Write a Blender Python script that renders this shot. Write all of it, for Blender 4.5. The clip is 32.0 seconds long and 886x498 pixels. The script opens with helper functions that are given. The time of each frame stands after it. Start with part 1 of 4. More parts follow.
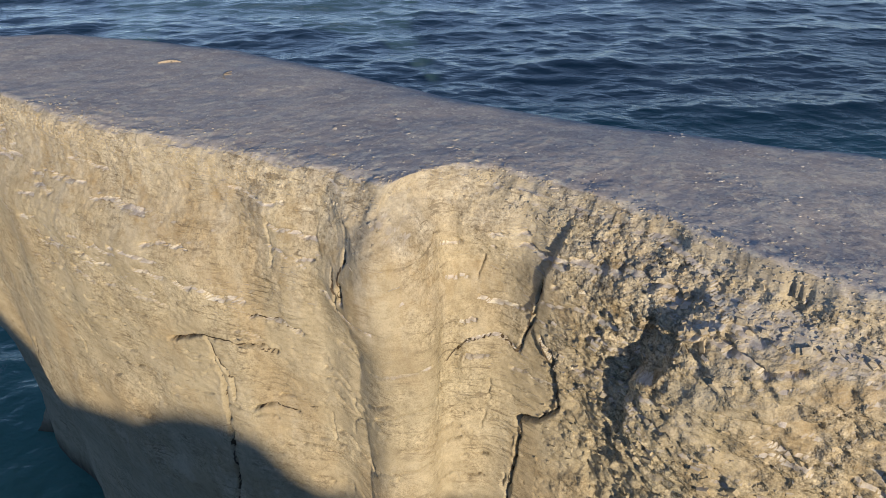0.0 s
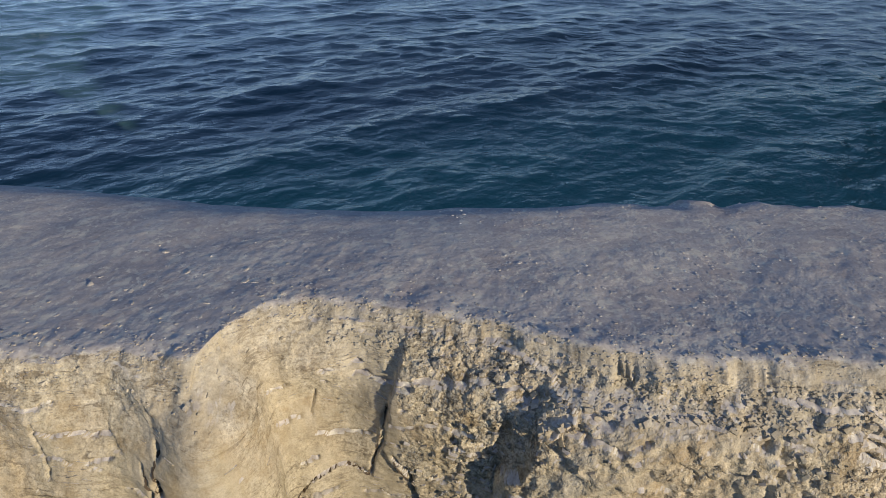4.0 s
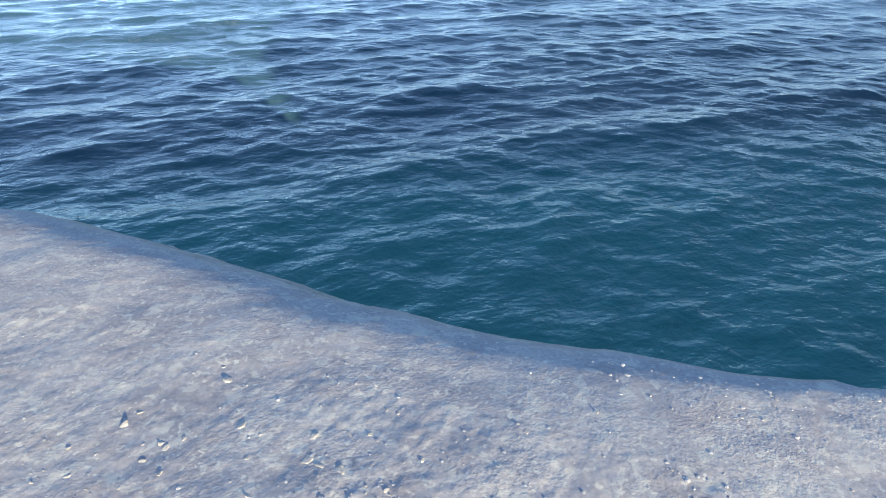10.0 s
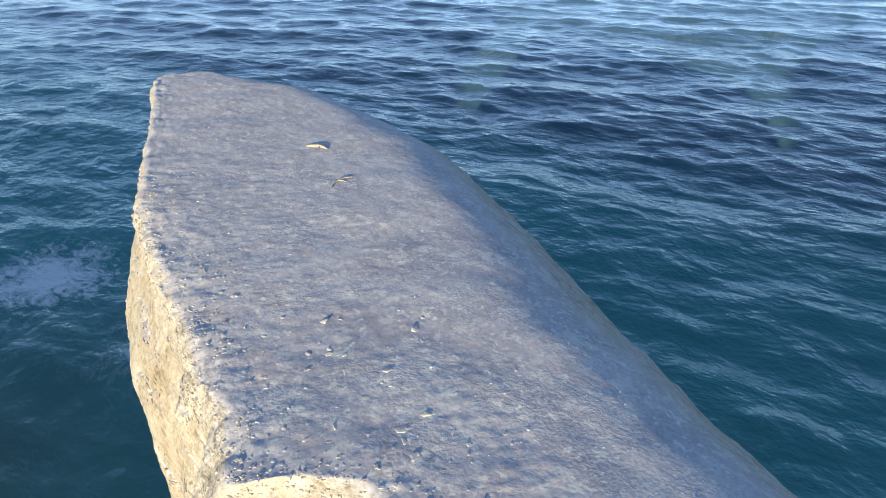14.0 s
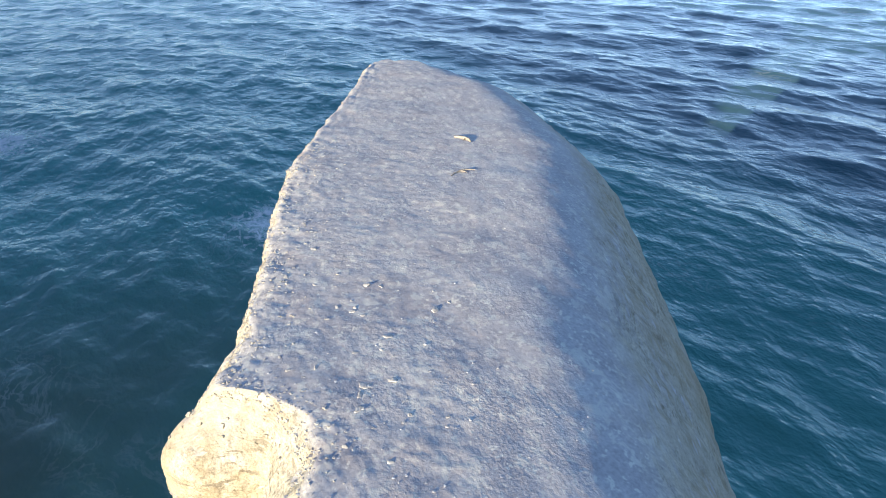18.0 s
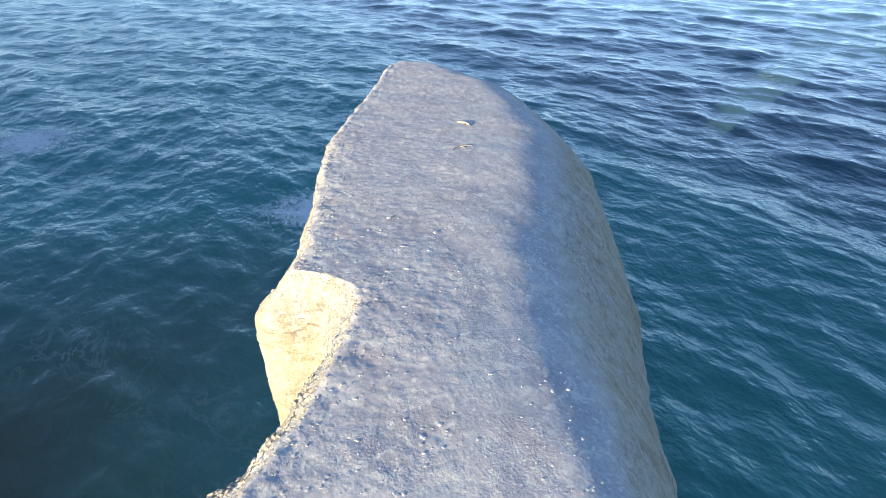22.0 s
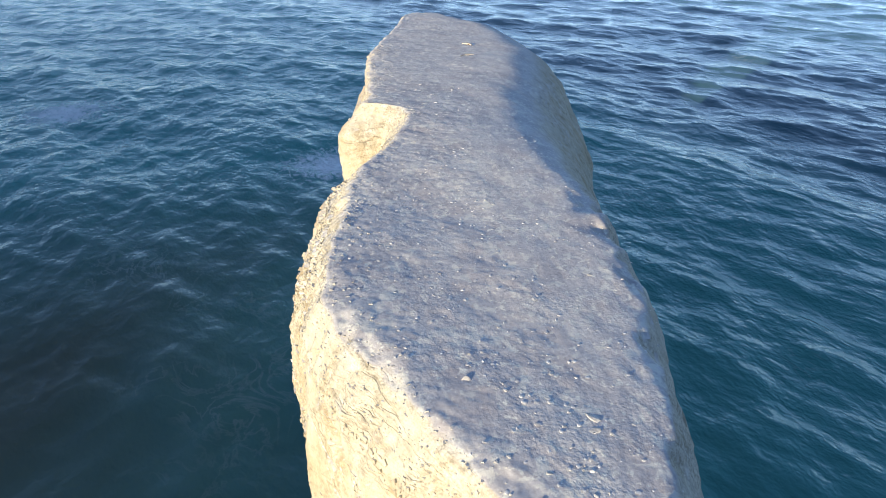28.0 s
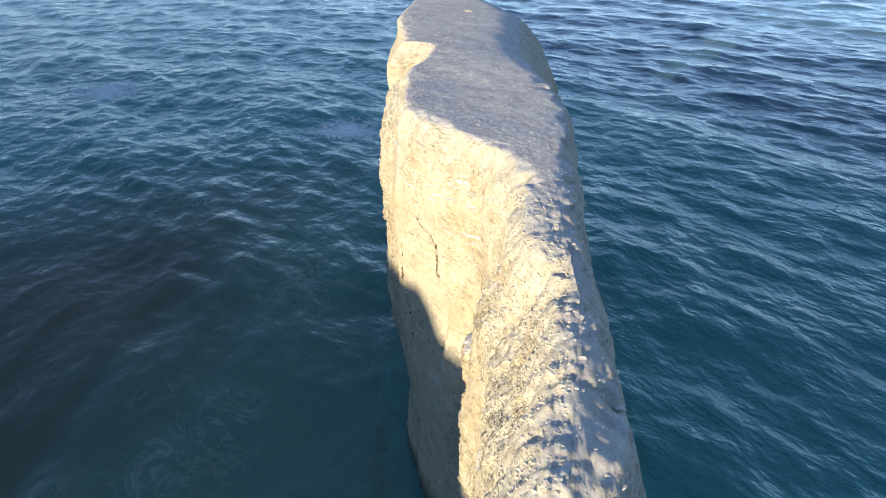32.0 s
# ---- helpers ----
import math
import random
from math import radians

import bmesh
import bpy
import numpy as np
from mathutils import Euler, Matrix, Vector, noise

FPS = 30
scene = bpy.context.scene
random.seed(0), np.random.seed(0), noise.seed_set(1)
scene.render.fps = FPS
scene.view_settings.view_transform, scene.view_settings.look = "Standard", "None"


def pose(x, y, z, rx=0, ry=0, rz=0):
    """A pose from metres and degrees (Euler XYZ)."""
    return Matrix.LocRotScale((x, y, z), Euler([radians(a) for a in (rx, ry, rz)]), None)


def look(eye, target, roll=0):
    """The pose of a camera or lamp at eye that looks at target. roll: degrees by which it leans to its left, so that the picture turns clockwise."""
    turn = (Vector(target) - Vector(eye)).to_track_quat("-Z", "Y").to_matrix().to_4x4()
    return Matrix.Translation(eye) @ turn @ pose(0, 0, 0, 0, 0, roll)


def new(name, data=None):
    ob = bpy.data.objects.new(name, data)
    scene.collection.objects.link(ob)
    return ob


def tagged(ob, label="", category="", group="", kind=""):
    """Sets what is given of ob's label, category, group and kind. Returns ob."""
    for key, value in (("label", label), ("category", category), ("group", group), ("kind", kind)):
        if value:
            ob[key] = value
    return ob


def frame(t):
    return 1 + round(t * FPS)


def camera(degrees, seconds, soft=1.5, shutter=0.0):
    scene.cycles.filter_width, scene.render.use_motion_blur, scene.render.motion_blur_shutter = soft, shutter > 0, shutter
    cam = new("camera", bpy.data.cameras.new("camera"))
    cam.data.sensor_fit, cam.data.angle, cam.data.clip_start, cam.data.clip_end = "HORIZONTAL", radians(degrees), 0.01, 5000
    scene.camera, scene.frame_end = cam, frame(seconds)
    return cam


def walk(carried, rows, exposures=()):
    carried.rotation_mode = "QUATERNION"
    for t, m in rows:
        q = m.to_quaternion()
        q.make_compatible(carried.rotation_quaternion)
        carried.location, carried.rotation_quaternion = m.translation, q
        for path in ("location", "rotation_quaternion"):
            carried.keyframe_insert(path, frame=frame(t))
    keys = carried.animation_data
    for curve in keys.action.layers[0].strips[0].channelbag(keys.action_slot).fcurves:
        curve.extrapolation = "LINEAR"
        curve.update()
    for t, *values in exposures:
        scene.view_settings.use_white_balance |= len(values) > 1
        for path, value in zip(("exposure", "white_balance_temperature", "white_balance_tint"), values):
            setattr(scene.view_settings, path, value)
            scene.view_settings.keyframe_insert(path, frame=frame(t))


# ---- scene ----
cam = camera(70.25, 32.0, soft=1.0)
# the camera's flight: seconds, place in metres, heading, tilt, lean in degrees
ROWS = [
    (0.0, -0.000, 0.000, 16.780, 0.58, -30.34, -0.09),
    (0.5, -0.331, 0.341, 16.706, -2.21, -30.12, -0.14),
    (1.0, -0.659, 0.756, 16.649, -4.62, -29.97, -0.11),
    (1.5, -0.916, 1.116, 16.612, -6.93, -29.88, -0.10),
    (2.0, -1.011, 1.257, 16.624, -10.03, -29.94, 0.02),
    (2.5, -0.997, 1.259, 16.882, -15.82, -29.85, 0.04),
    (3.0, -0.944, 1.208, 17.344, -20.49, -29.57, -0.03),
    (3.5, -0.862, 1.175, 17.655, -24.13, -29.40, -0.01),
    (4.0, -0.752, 1.190, 17.835, -26.48, -29.35, 0.04),
    (4.5, -0.677, 1.257, 17.953, -28.37, -29.34, 0.08),
    (6.5, -0.538, 1.626, 18.216, -31.45, -29.71, 0.19),
    (7.0, -0.422, 1.942, 18.276, -32.73, -29.86, 0.17),
    (7.5, -0.310, 2.436, 18.308, -34.00, -29.94, 0.08),
    (8.0, -0.171, 2.969, 18.310, -32.76, -29.94, 0.03),
    (8.5, 0.020, 3.447, 18.275, -29.06, -29.84, 0.02),
    (9.0, 0.211, 3.841, 18.238, -24.32, -29.73, -0.01),
    (9.5, 0.328, 4.074, 18.186, -18.73, -29.70, -0.04),
    (10.0, 0.415, 4.157, 18.115, -11.78, -29.70, -0.02),
    (10.5, 0.504, 4.159, 18.068, -6.37, -29.73, -0.00),
    (11.0, 0.590, 4.132, 18.028, -1.21, -29.90, 0.00),
    (11.5, 0.638, 4.113, 17.990, 2.58, -30.06, 0.00),
    (12.0, 0.735, 4.071, 17.945, 5.24, -30.08, -0.05),
    (12.5, 0.990, 4.105, 17.891, 8.01, -29.98, -0.06),
    (13.0, 1.508, 4.325, 17.831, 14.39, -29.72, 0.02),
    (13.5, 2.106, 4.690, 17.791, 25.93, -29.39, 0.09),
    (14.0, 2.680, 5.179, 17.752, 34.08, -29.28, 0.12),
    (14.5, 3.147, 5.714, 17.754, 37.70, -29.30, 0.10),
    (15.0, 3.518, 6.229, 17.730, 45.03, -29.27, 0.13),
    (15.5, 3.821, 6.657, 17.716, 52.23, -29.27, 0.20),
    (17.5, 4.282, 6.740, 17.824, 57.98, -29.04, 0.09),
    (18.0, 4.639, 6.540, 17.865, 58.48, -29.13, 0.14),
    (18.5, 5.123, 6.265, 17.989, 58.86, -29.41, 0.18),
    (19.0, 5.595, 5.991, 18.367, 59.05, -29.26, 0.11),
    (19.5, 6.085, 5.746, 18.553, 59.36, -29.31, 0.04),
    (20.0, 6.552, 5.521, 18.589, 59.54, -29.30, 0.02),
    (20.5, 6.957, 5.327, 18.561, 59.61, -29.13, 0.05),
    (21.0, 7.208, 5.213, 18.547, 59.64, -28.92, 0.09),
    (21.5, 7.467, 5.092, 18.559, 59.79, -28.85, 0.07),
    (22.0, 7.798, 4.941, 18.591, 59.99, -28.88, -0.00),
    (22.5, 8.188, 4.706, 18.604, 60.13, -28.88, -0.07),
    (23.0, 8.683, 4.397, 18.572, 60.27, -28.74, -0.09),
    (23.5, 9.264, 4.023, 18.546, 60.36, -28.61, -0.11),
    (24.0, 9.926, 3.641, 18.527, 60.39, -28.53, -0.10),
    (24.5, 10.559, 3.272, 18.482, 60.37, -28.49, -0.08),
    (25.0, 11.133, 2.965, 18.389, 60.37, -28.58, -0.02),
    (25.5, 11.632, 2.690, 18.291, 60.36, -28.61, 0.02),
    (27.5, 13.101, 1.419, 17.967, 59.45, -28.69, -0.23),
    (28.0, 13.453, 1.005, 17.855, 59.34, -28.81, -0.11),
    (28.5, 13.962, 0.507, 17.805, 59.29, -28.82, 0.07),
    (29.0, 14.562, -0.030, 17.801, 59.07, -28.85, 0.23),
    (29.5, 15.301, -0.618, 17.838, 58.93, -28.92, 0.32),
    (30.0, 16.250, -1.274, 17.902, 58.80, -28.92, 0.28),
    (30.5, 17.331, -1.974, 17.992, 58.82, -29.00, 0.11),
    (31.0, 18.509, -2.736, 18.086, 58.84, -29.03, -0.11),
    (31.5, 19.767, -3.553, 18.151, 58.87, -29.04, -0.26),
    (32.0, 21.031, -4.347, 18.196, 58.85, -29.01, -0.36),
]
EXPOSURES = [(0.0, 0.18, 6800, 12), (2.0, 0.08, 6800, 12), (4.0, 0.08, 6450, 11), (6.5, 0.49, 6500, 9), (8.0, 0.68, 6230, 6), (9.0, 1.08, 6230, 5), (10.0, 1.33, 6230, 5), (12.0, 1.20, 6330, 6), (13.0, 1.04, 6330, 7),
             (19.0, 1.37, 6340, 7), (25.0, 1.42, 6340, 7), (28.0, 1.13, 6390, 7), (30.0, 1.05, 6550, 8), (32.0, 1.12, 6500, 7)]
walk(cam, [(t, pose(x, y, z, 90 + tilt, 0, head) @ pose(0, 0, 0, 0, 0, lean)) for t, x, y, z, head, tilt, lean in ROWS], EXPOSURES)

# ---- light: a low sun behind the mainland cliff, clear sky ----
SUN_AZ, SUN_EL = radians(-71.0), radians(9.0)
SUN_DIR = Vector((math.cos(SUN_AZ) * math.cos(SUN_EL), math.sin(SUN_AZ) * math.cos(SUN_EL), math.sin(SUN_EL)))
world = bpy.data.worlds.new("sky")
scene.world = world
world.use_nodes = True
wn = world.node_tree.nodes
sky = wn.new("ShaderNodeTexSky")
sky.sky_type = "NISHITA"
sky.sun_disc = False
sky.sun_elevation = SUN_EL
sky.sun_rotation = math.atan2(SUN_DIR.x, SUN_DIR.y)
sky.altitude = 10
sky.air_density, sky.dust_density, sky.ozone_density = 0.4, 0.0, 1.1
wn["Background"].inputs["Strength"].default_value = 0.15
haze = wn.new("ShaderNodeHueSaturation")  # thin sea haze takes some colour out of the sky
haze.inputs["Saturation"].default_value = 0.94
world.node_tree.links.new(sky.outputs[0], haze.inputs["Color"])
world.node_tree.links.new(haze.outputs[0], wn["Background"].inputs["Color"])
sun_data = bpy.data.lights.new("sun", "SUN")
sun_data.energy, sun_data.angle, sun_data.color = 3.9, radians(0.5), (1.0, 0.82, 0.565)
sun = new("sun", sun_data)
sun.matrix_world = look(SUN_DIR * 60, (0, 0, 0))


# ---- materials ----
def material(name, rough=0.9):
    m = bpy.data.materials.new(name)
    m.use_nodes = True
    nt = m.node_tree
    b = nt.nodes["Principled BSDF"]
    b.inputs["Roughness"].default_value = rough
    return m, nt, b


def node(nt, kind, **vals):
    n = nt.nodes.new(kind)
    for k, v in vals.items():
        n.inputs[k.replace("_", " ")].default_value = v
    return n


def noise_tex(nt, vec, scale, detail=6.0, rough=0.55, dist=0.0):
    n = node(nt, "ShaderNodeTexNoise", Scale=scale, Detail=detail, Roughness=rough, Distortion=dist)
    if vec is not None:
        nt.links.new(vec, n.inputs["Vector"])
    return n.outputs["Fac"]


def ramp(nt, fac, stops):
    r = nt.nodes.new("ShaderNodeValToRGB")
    els = r.color_ramp.elements
    while len(els) < len(stops):
        els.new(0.5)
    for e, (p, c) in zip(els, stops):
        e.position, e.color = p, (*c, 1.0) if len(c) == 3 else c
    nt.links.new(fac, r.inputs[0])
    return r.outputs[0]


def mix(nt, fac, a, b, mode="MIX"):
    n = nt.nodes.new("ShaderNodeMix")
    n.data_type, n.blend_type = "RGBA", mode
    for sock, v in ((n.inputs["Factor"], fac), (n.inputs["A"], a), (n.inputs["B"], b)):
        if isinstance(v, (float, int)):
            sock.default_value = v
        elif isinstance(v, tuple):
            sock.default_value = (*v, 1.0)
        else:
            nt.links.new(v, sock)
    return n.outputs["Result"]


def maths(nt, op, a, b=None, c=None, clamp=False):
    n = nt.nodes.new("ShaderNodeMath")
    n.operation, n.use_clamp = op, clamp
    for sock, v in zip(n.inputs, (a, b, c)):
        if v is None:
            continue
        if isinstance(v, (float, int)):
            sock.default_value = v
        else:
            nt.links.new(v, sock)
    return n.outputs[0]


def coords(nt, scale=(1, 1, 1)):
    g = nt.nodes.new("ShaderNodeNewGeometry")
    mp = nt.nodes.new("ShaderNodeMapping")
    mp.inputs["Scale"].default_value = scale
    nt.links.new(g.outputs["Position"], mp.inputs["Vector"])
    return mp.outputs[0], g


def bump(nt, b, height, strength, distance):
    n = node(nt, "ShaderNodeBump", Strength=strength, Distance=distance)
    nt.links.new(height, n.inputs["Height"])
    nt.links.new(n.outputs[0], b.inputs["Normal"])


TOP = 13.5


def cliff_material(name, grain, speck):
    m, nt, b = material(name, 0.92)
    v, g = coords(nt)
    sep = nt.nodes.new("ShaderNodeSeparateXYZ")
    nt.links.new(g.outputs["Position"], sep.inputs[0])
    z = sep.outputs["Z"]
    bed, _ = coords(nt, (0.6, 0.6, 1.5))
    wash, _ = coords(nt, (1.6, 1.6, 0.22))
    tan = ramp(nt, noise_tex(nt, bed, 1.1, 7), [(0.25, (0.51, 0.45, 0.355)), (0.5, (0.61, 0.55, 0.45)), (0.75, (0.70, 0.65, 0.55))])
    spots = ramp(nt, noise_tex(nt, v, 5.5, 8, 0.65), [(0.38, (0.72, 0.70, 0.66)), (0.56, (1, 1, 1)), (0.8, (1.12, 1.1, 1.06))])
    tan = mix(nt, 0.8 * speck, tan, spots, "MULTIPLY")
    grey = ramp(nt, noise_tex(nt, v, 0.55, 4), [(0.42, (0, 0, 0)), (0.66, (1, 1, 1))])
    tan = mix(nt, maths(nt, "MULTIPLY", grey, 0.28), tan, (0.40, 0.385, 0.335))
    blotch, _ = coords(nt, (0.9, 0.9, 0.42))
    warm = ramp(nt, noise_tex(nt, blotch, 0.9, 5, 0.55, 0.5), [(0.47, (0, 0, 0)), (0.62, (1, 1, 1))])
    tan = mix(nt, maths(nt, "MULTIPLY", warm, 0.5), tan, (0.50, 0.40, 0.28))
    pale = ramp(nt, noise_tex(nt, blotch, 1.7, 6, 0.6, 0.4), [(0.55, (0, 0, 0)), (0.66, (1, 1, 1))])
    tan = mix(nt, maths(nt, "MULTIPLY", pale, 0.55), tan, (0.68, 0.63, 0.54))
    # guano washed down from the rim
    height = maths(nt, "SUBTRACT", z, TOP - 2.6)
    height = maths(nt, "DIVIDE", height, 2.8, clamp=True)
    streak = noise_tex(nt, wash, 2.4, 6, 0.6)
    amount = maths(nt, "ADD", maths(nt, "MULTIPLY", height, 1.05), maths(nt, "MULTIPLY", maths(nt, "SUBTRACT", streak, 0.56), 2.6), clamp=True)
    amount = maths(nt, "MULTIPLY", amount, 0.8)
    guano = ramp(nt, noise_tex(nt, v, 9.0, 6), [(0.3, (0.56, 0.51, 0.46)), (0.65, (0.74, 0.71, 0.67))])
    col = mix(nt, amount, tan, guano)
    patch = ramp(nt, noise_tex(nt, v, 0.8, 4), [(0.44, (0.05, 0.05, 0.05)), (0.60, (1, 1, 1))])
    crumb = ramp(nt, noise_tex(nt, v, 7.0, 4, 0.62), [(0.36, (0.58, 0.56, 0.53)), (0.46, (0.94, 0.94, 0.93)), (0.53, (1.04, 1.04, 1.04)), (0.63, (1.24, 1.23, 1.21))])
    near_rim = maths(nt, "MULTIPLY", height, 0.35)
    col = mix(nt, maths(nt, "MULTIPLY", maths(nt, "ADD", near_rim, maths(nt, "ADD", 0.40, maths(nt, "MULTIPLY", patch, 0.45))), speck), col, crumb, "MULTIPLY")
    grit = ramp(nt, noise_tex(nt, v, 24.0, 2, 0.6), [(0.38, (0.50, 0.48, 0.45)), (0.47, (1, 1, 1)), (0.55, (1, 1, 1)), (0.64, (1.3, 1.3, 1.28))])
    col = mix(nt, maths(nt, "MULTIPLY", patch, speck), col, mix(nt, 1.0, col, grit, "MULTIPLY"))
    sand = ramp(nt, noise_tex(nt, v, 48.0, 3, 0.7), [(0.34, (0.74, 0.73, 0.71)), (0.5, (1, 1, 1)), (0.68, (1.16, 1.16, 1.15))])
    col = mix(nt, 0.6, col, sand, "MULTIPLY")
    # thin dark brown lines along the bedding, in scattered patches
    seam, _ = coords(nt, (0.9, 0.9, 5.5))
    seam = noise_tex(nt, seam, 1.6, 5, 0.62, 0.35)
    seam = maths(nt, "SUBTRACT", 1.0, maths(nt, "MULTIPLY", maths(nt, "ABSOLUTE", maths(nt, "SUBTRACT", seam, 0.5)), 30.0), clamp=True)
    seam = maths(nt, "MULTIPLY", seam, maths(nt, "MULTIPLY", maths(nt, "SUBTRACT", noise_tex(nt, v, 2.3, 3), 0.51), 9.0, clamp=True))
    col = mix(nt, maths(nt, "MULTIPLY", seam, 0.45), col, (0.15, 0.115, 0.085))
    # brown earth weathering out of the courses under the rim
    course = maths(nt, "MULTIPLY", maths(nt, "SUBTRACT", 1.0, maths(nt, "ABSOLUTE", maths(nt, "DIVIDE", maths(nt, "SUBTRACT", z, TOP - 1.05), 0.75))), 2.0, clamp=True)
    earth = maths(nt, "MULTIPLY", maths(nt, "SUBTRACT", noise_tex(nt, v, 2.1, 6, 0.65), 0.50), 6.0, clamp=True)
    col = mix(nt, maths(nt, "MULTIPLY", maths(nt, "MULTIPLY", earth, course), 0.6), col, (0.40, 0.30, 0.18))
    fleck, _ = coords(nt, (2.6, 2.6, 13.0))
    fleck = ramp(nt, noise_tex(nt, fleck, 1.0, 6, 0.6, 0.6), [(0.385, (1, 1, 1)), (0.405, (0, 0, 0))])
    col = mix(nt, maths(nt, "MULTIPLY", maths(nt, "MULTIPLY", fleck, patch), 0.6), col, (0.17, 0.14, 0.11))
    # the flat top: trodden guano
    nz = nt.nodes.new("ShaderNodeSeparateXYZ")
    nt.links.new(g.outputs["True Normal"], nz.inputs[0])
    flat = maths(nt, "MULTIPLY", maths(nt, "SUBTRACT", nz.outputs["Z"], 0.78), 7.0, clamp=True)
    high = maths(nt, "MULTIPLY", maths(nt, "SUBTRACT", z, TOP - 3.2), 1.2, clamp=True)
    flat = maths(nt, "MULTIPLY", flat, high)
    soil = ramp(nt, noise_tex(nt, v, 1.3, 8, 0.62), [(0.3, (0.56, 0.54, 0.60)), (0.5, (0.69, 0.67, 0.725)), (0.68, (0.81, 0.795, 0.83))])
    fine = ramp(nt, noise_tex(nt, v, 22.0, 5, 0.6), [(0.34, (0.78, 0.77, 0.78)), (0.52, (1, 1, 1)), (0.74, (1.2, 1.18, 1.15))])
    soil = mix(nt, 0.85, soil, fine, "MULTIPLY")
    splash = ramp(nt, noise_tex(nt, v, 4.6, 7, 0.66, 0.5), [(0.545, (0, 0, 0)), (0.59, (1, 1, 1))])
    soil = mix(nt, maths(nt, "MULTIPLY", splash, 0.8), soil, (0.90, 0.885, 0.87))
    flake = ramp(nt, noise_tex(nt, v, 11.0, 3, 0.6), [(0.61, (0, 0, 0)), (0.645, (1, 1, 1))])
    soil = mix(nt, maths(nt, "MULTIPLY", flake, 0.9), soil, (0.95, 0.94, 0.92))
    pink = ramp(nt, noise_tex(nt, v, 1.5, 5, 0.6), [(0.53, (0, 0, 0)), (0.66, (1, 1, 1))])
    soil = mix(nt, maths(nt, "MULTIPLY", pink, 0.28), soil, (0.64, 0.53, 0.53))
    # thin on the spur, where the cream rock shows through
    thin = maths(nt, "DIVIDE", maths(nt, "SUBTRACT", sep.outputs["X"], 13.2), 1.6, clamp=True)
    bare = ramp(nt, noise_tex(nt, v, 3.2, 6, 0.65), [(0.40, (1, 1, 1)), (0.62, (0, 0, 0))])
    thin = maths(nt, "MULTIPLY", thin, maths(nt, "ADD", 0.35, maths(nt, "MULTIPLY", bare, 0.5)))
    soil = mix(nt, thin, soil, guano)
    col = mix(nt, flat, col, soil)
    # wet and weedy foot
    wet = maths(nt, "MULTIPLY", maths(nt, "SUBTRACT", maths(nt, "ADD", 0.5, maths(nt, "MULTIPLY", streak, 1.1)), z), 1.1, clamp=True)
    col = mix(nt, wet, col, (0.13, 0.125, 0.105))
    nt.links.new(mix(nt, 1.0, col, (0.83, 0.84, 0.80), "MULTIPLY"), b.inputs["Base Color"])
    b.inputs["Specular IOR Level"].default_value = 0.25
    lam, _ = coords(nt, (0.3, 0.3, 2.6))
    n1 = noise_tex(nt, lam, 1.3, 4, 0.6, 0.15)
    line = maths(nt, "SUBTRACT", 1.0, maths(nt, "MULTIPLY", maths(nt, "ABSOLUTE", maths(nt, "SUBTRACT", n1, 0.5)), 55.0), clamp=True)
    gate = maths(nt, "MULTIPLY", maths(nt, "SUBTRACT", noise_tex(nt, v, 1.1, 3), 0.55), 6.0, clamp=True)
    line = maths(nt, "MULTIPLY", line, gate)
    steep = maths(nt, "SUBTRACT", 1.0, flat)
    line = maths(nt, "MULTIPLY", line, steep)
    h = maths(nt, "ADD", noise_tex(nt, v, 8.0, 3, 0.55), maths(nt, "MULTIPLY", noise_tex(nt, bed, 16.0, 2), 0.45))
    h = maths(nt, "ADD", h, maths(nt, "MULTIPLY", noise_tex(nt, v, 31.0, 2, 0.55), 0.25))
    worn = maths(nt, "ADD", maths(nt, "MULTIPLY", height, 0.30), maths(nt, "MULTIPLY", patch, 0.6 * speck * speck))
    h = maths(nt, "MULTIPLY", h, maths(nt, "MULTIPLY", maths(nt, "ADD", grain, worn), maths(nt, "SUBTRACT", 1.0, flat)))
    # crumbs and dimples of the trodden crust
    crust = maths(nt, "ADD", maths(nt, "MULTIPLY", noise_tex(nt, v, 9.0, 3, 0.6), 0.15), maths(nt, "MULTIPLY", noise_tex(nt, v, 30.0, 2, 0.6), 0.10))
    trod = maths(nt, "MULTIPLY", maths(nt, "SUBTRACT", noise_tex(nt, v, 1.1, 4, 0.6), 0.36), 4.0, clamp=True)
    crust = maths(nt, "MULTIPLY", crust, maths(nt, "ADD", 0.25, maths(nt, "MULTIPLY", trod, 0.75)))
    h = maths(nt, "ADD", h, maths(nt, "MULTIPLY", crust, flat))
    h = maths(nt, "SUBTRACT", h, maths(nt, "MULTIPLY", line, 0.3))
    bump(nt, b, h, 1.0, 0.060)
    return m


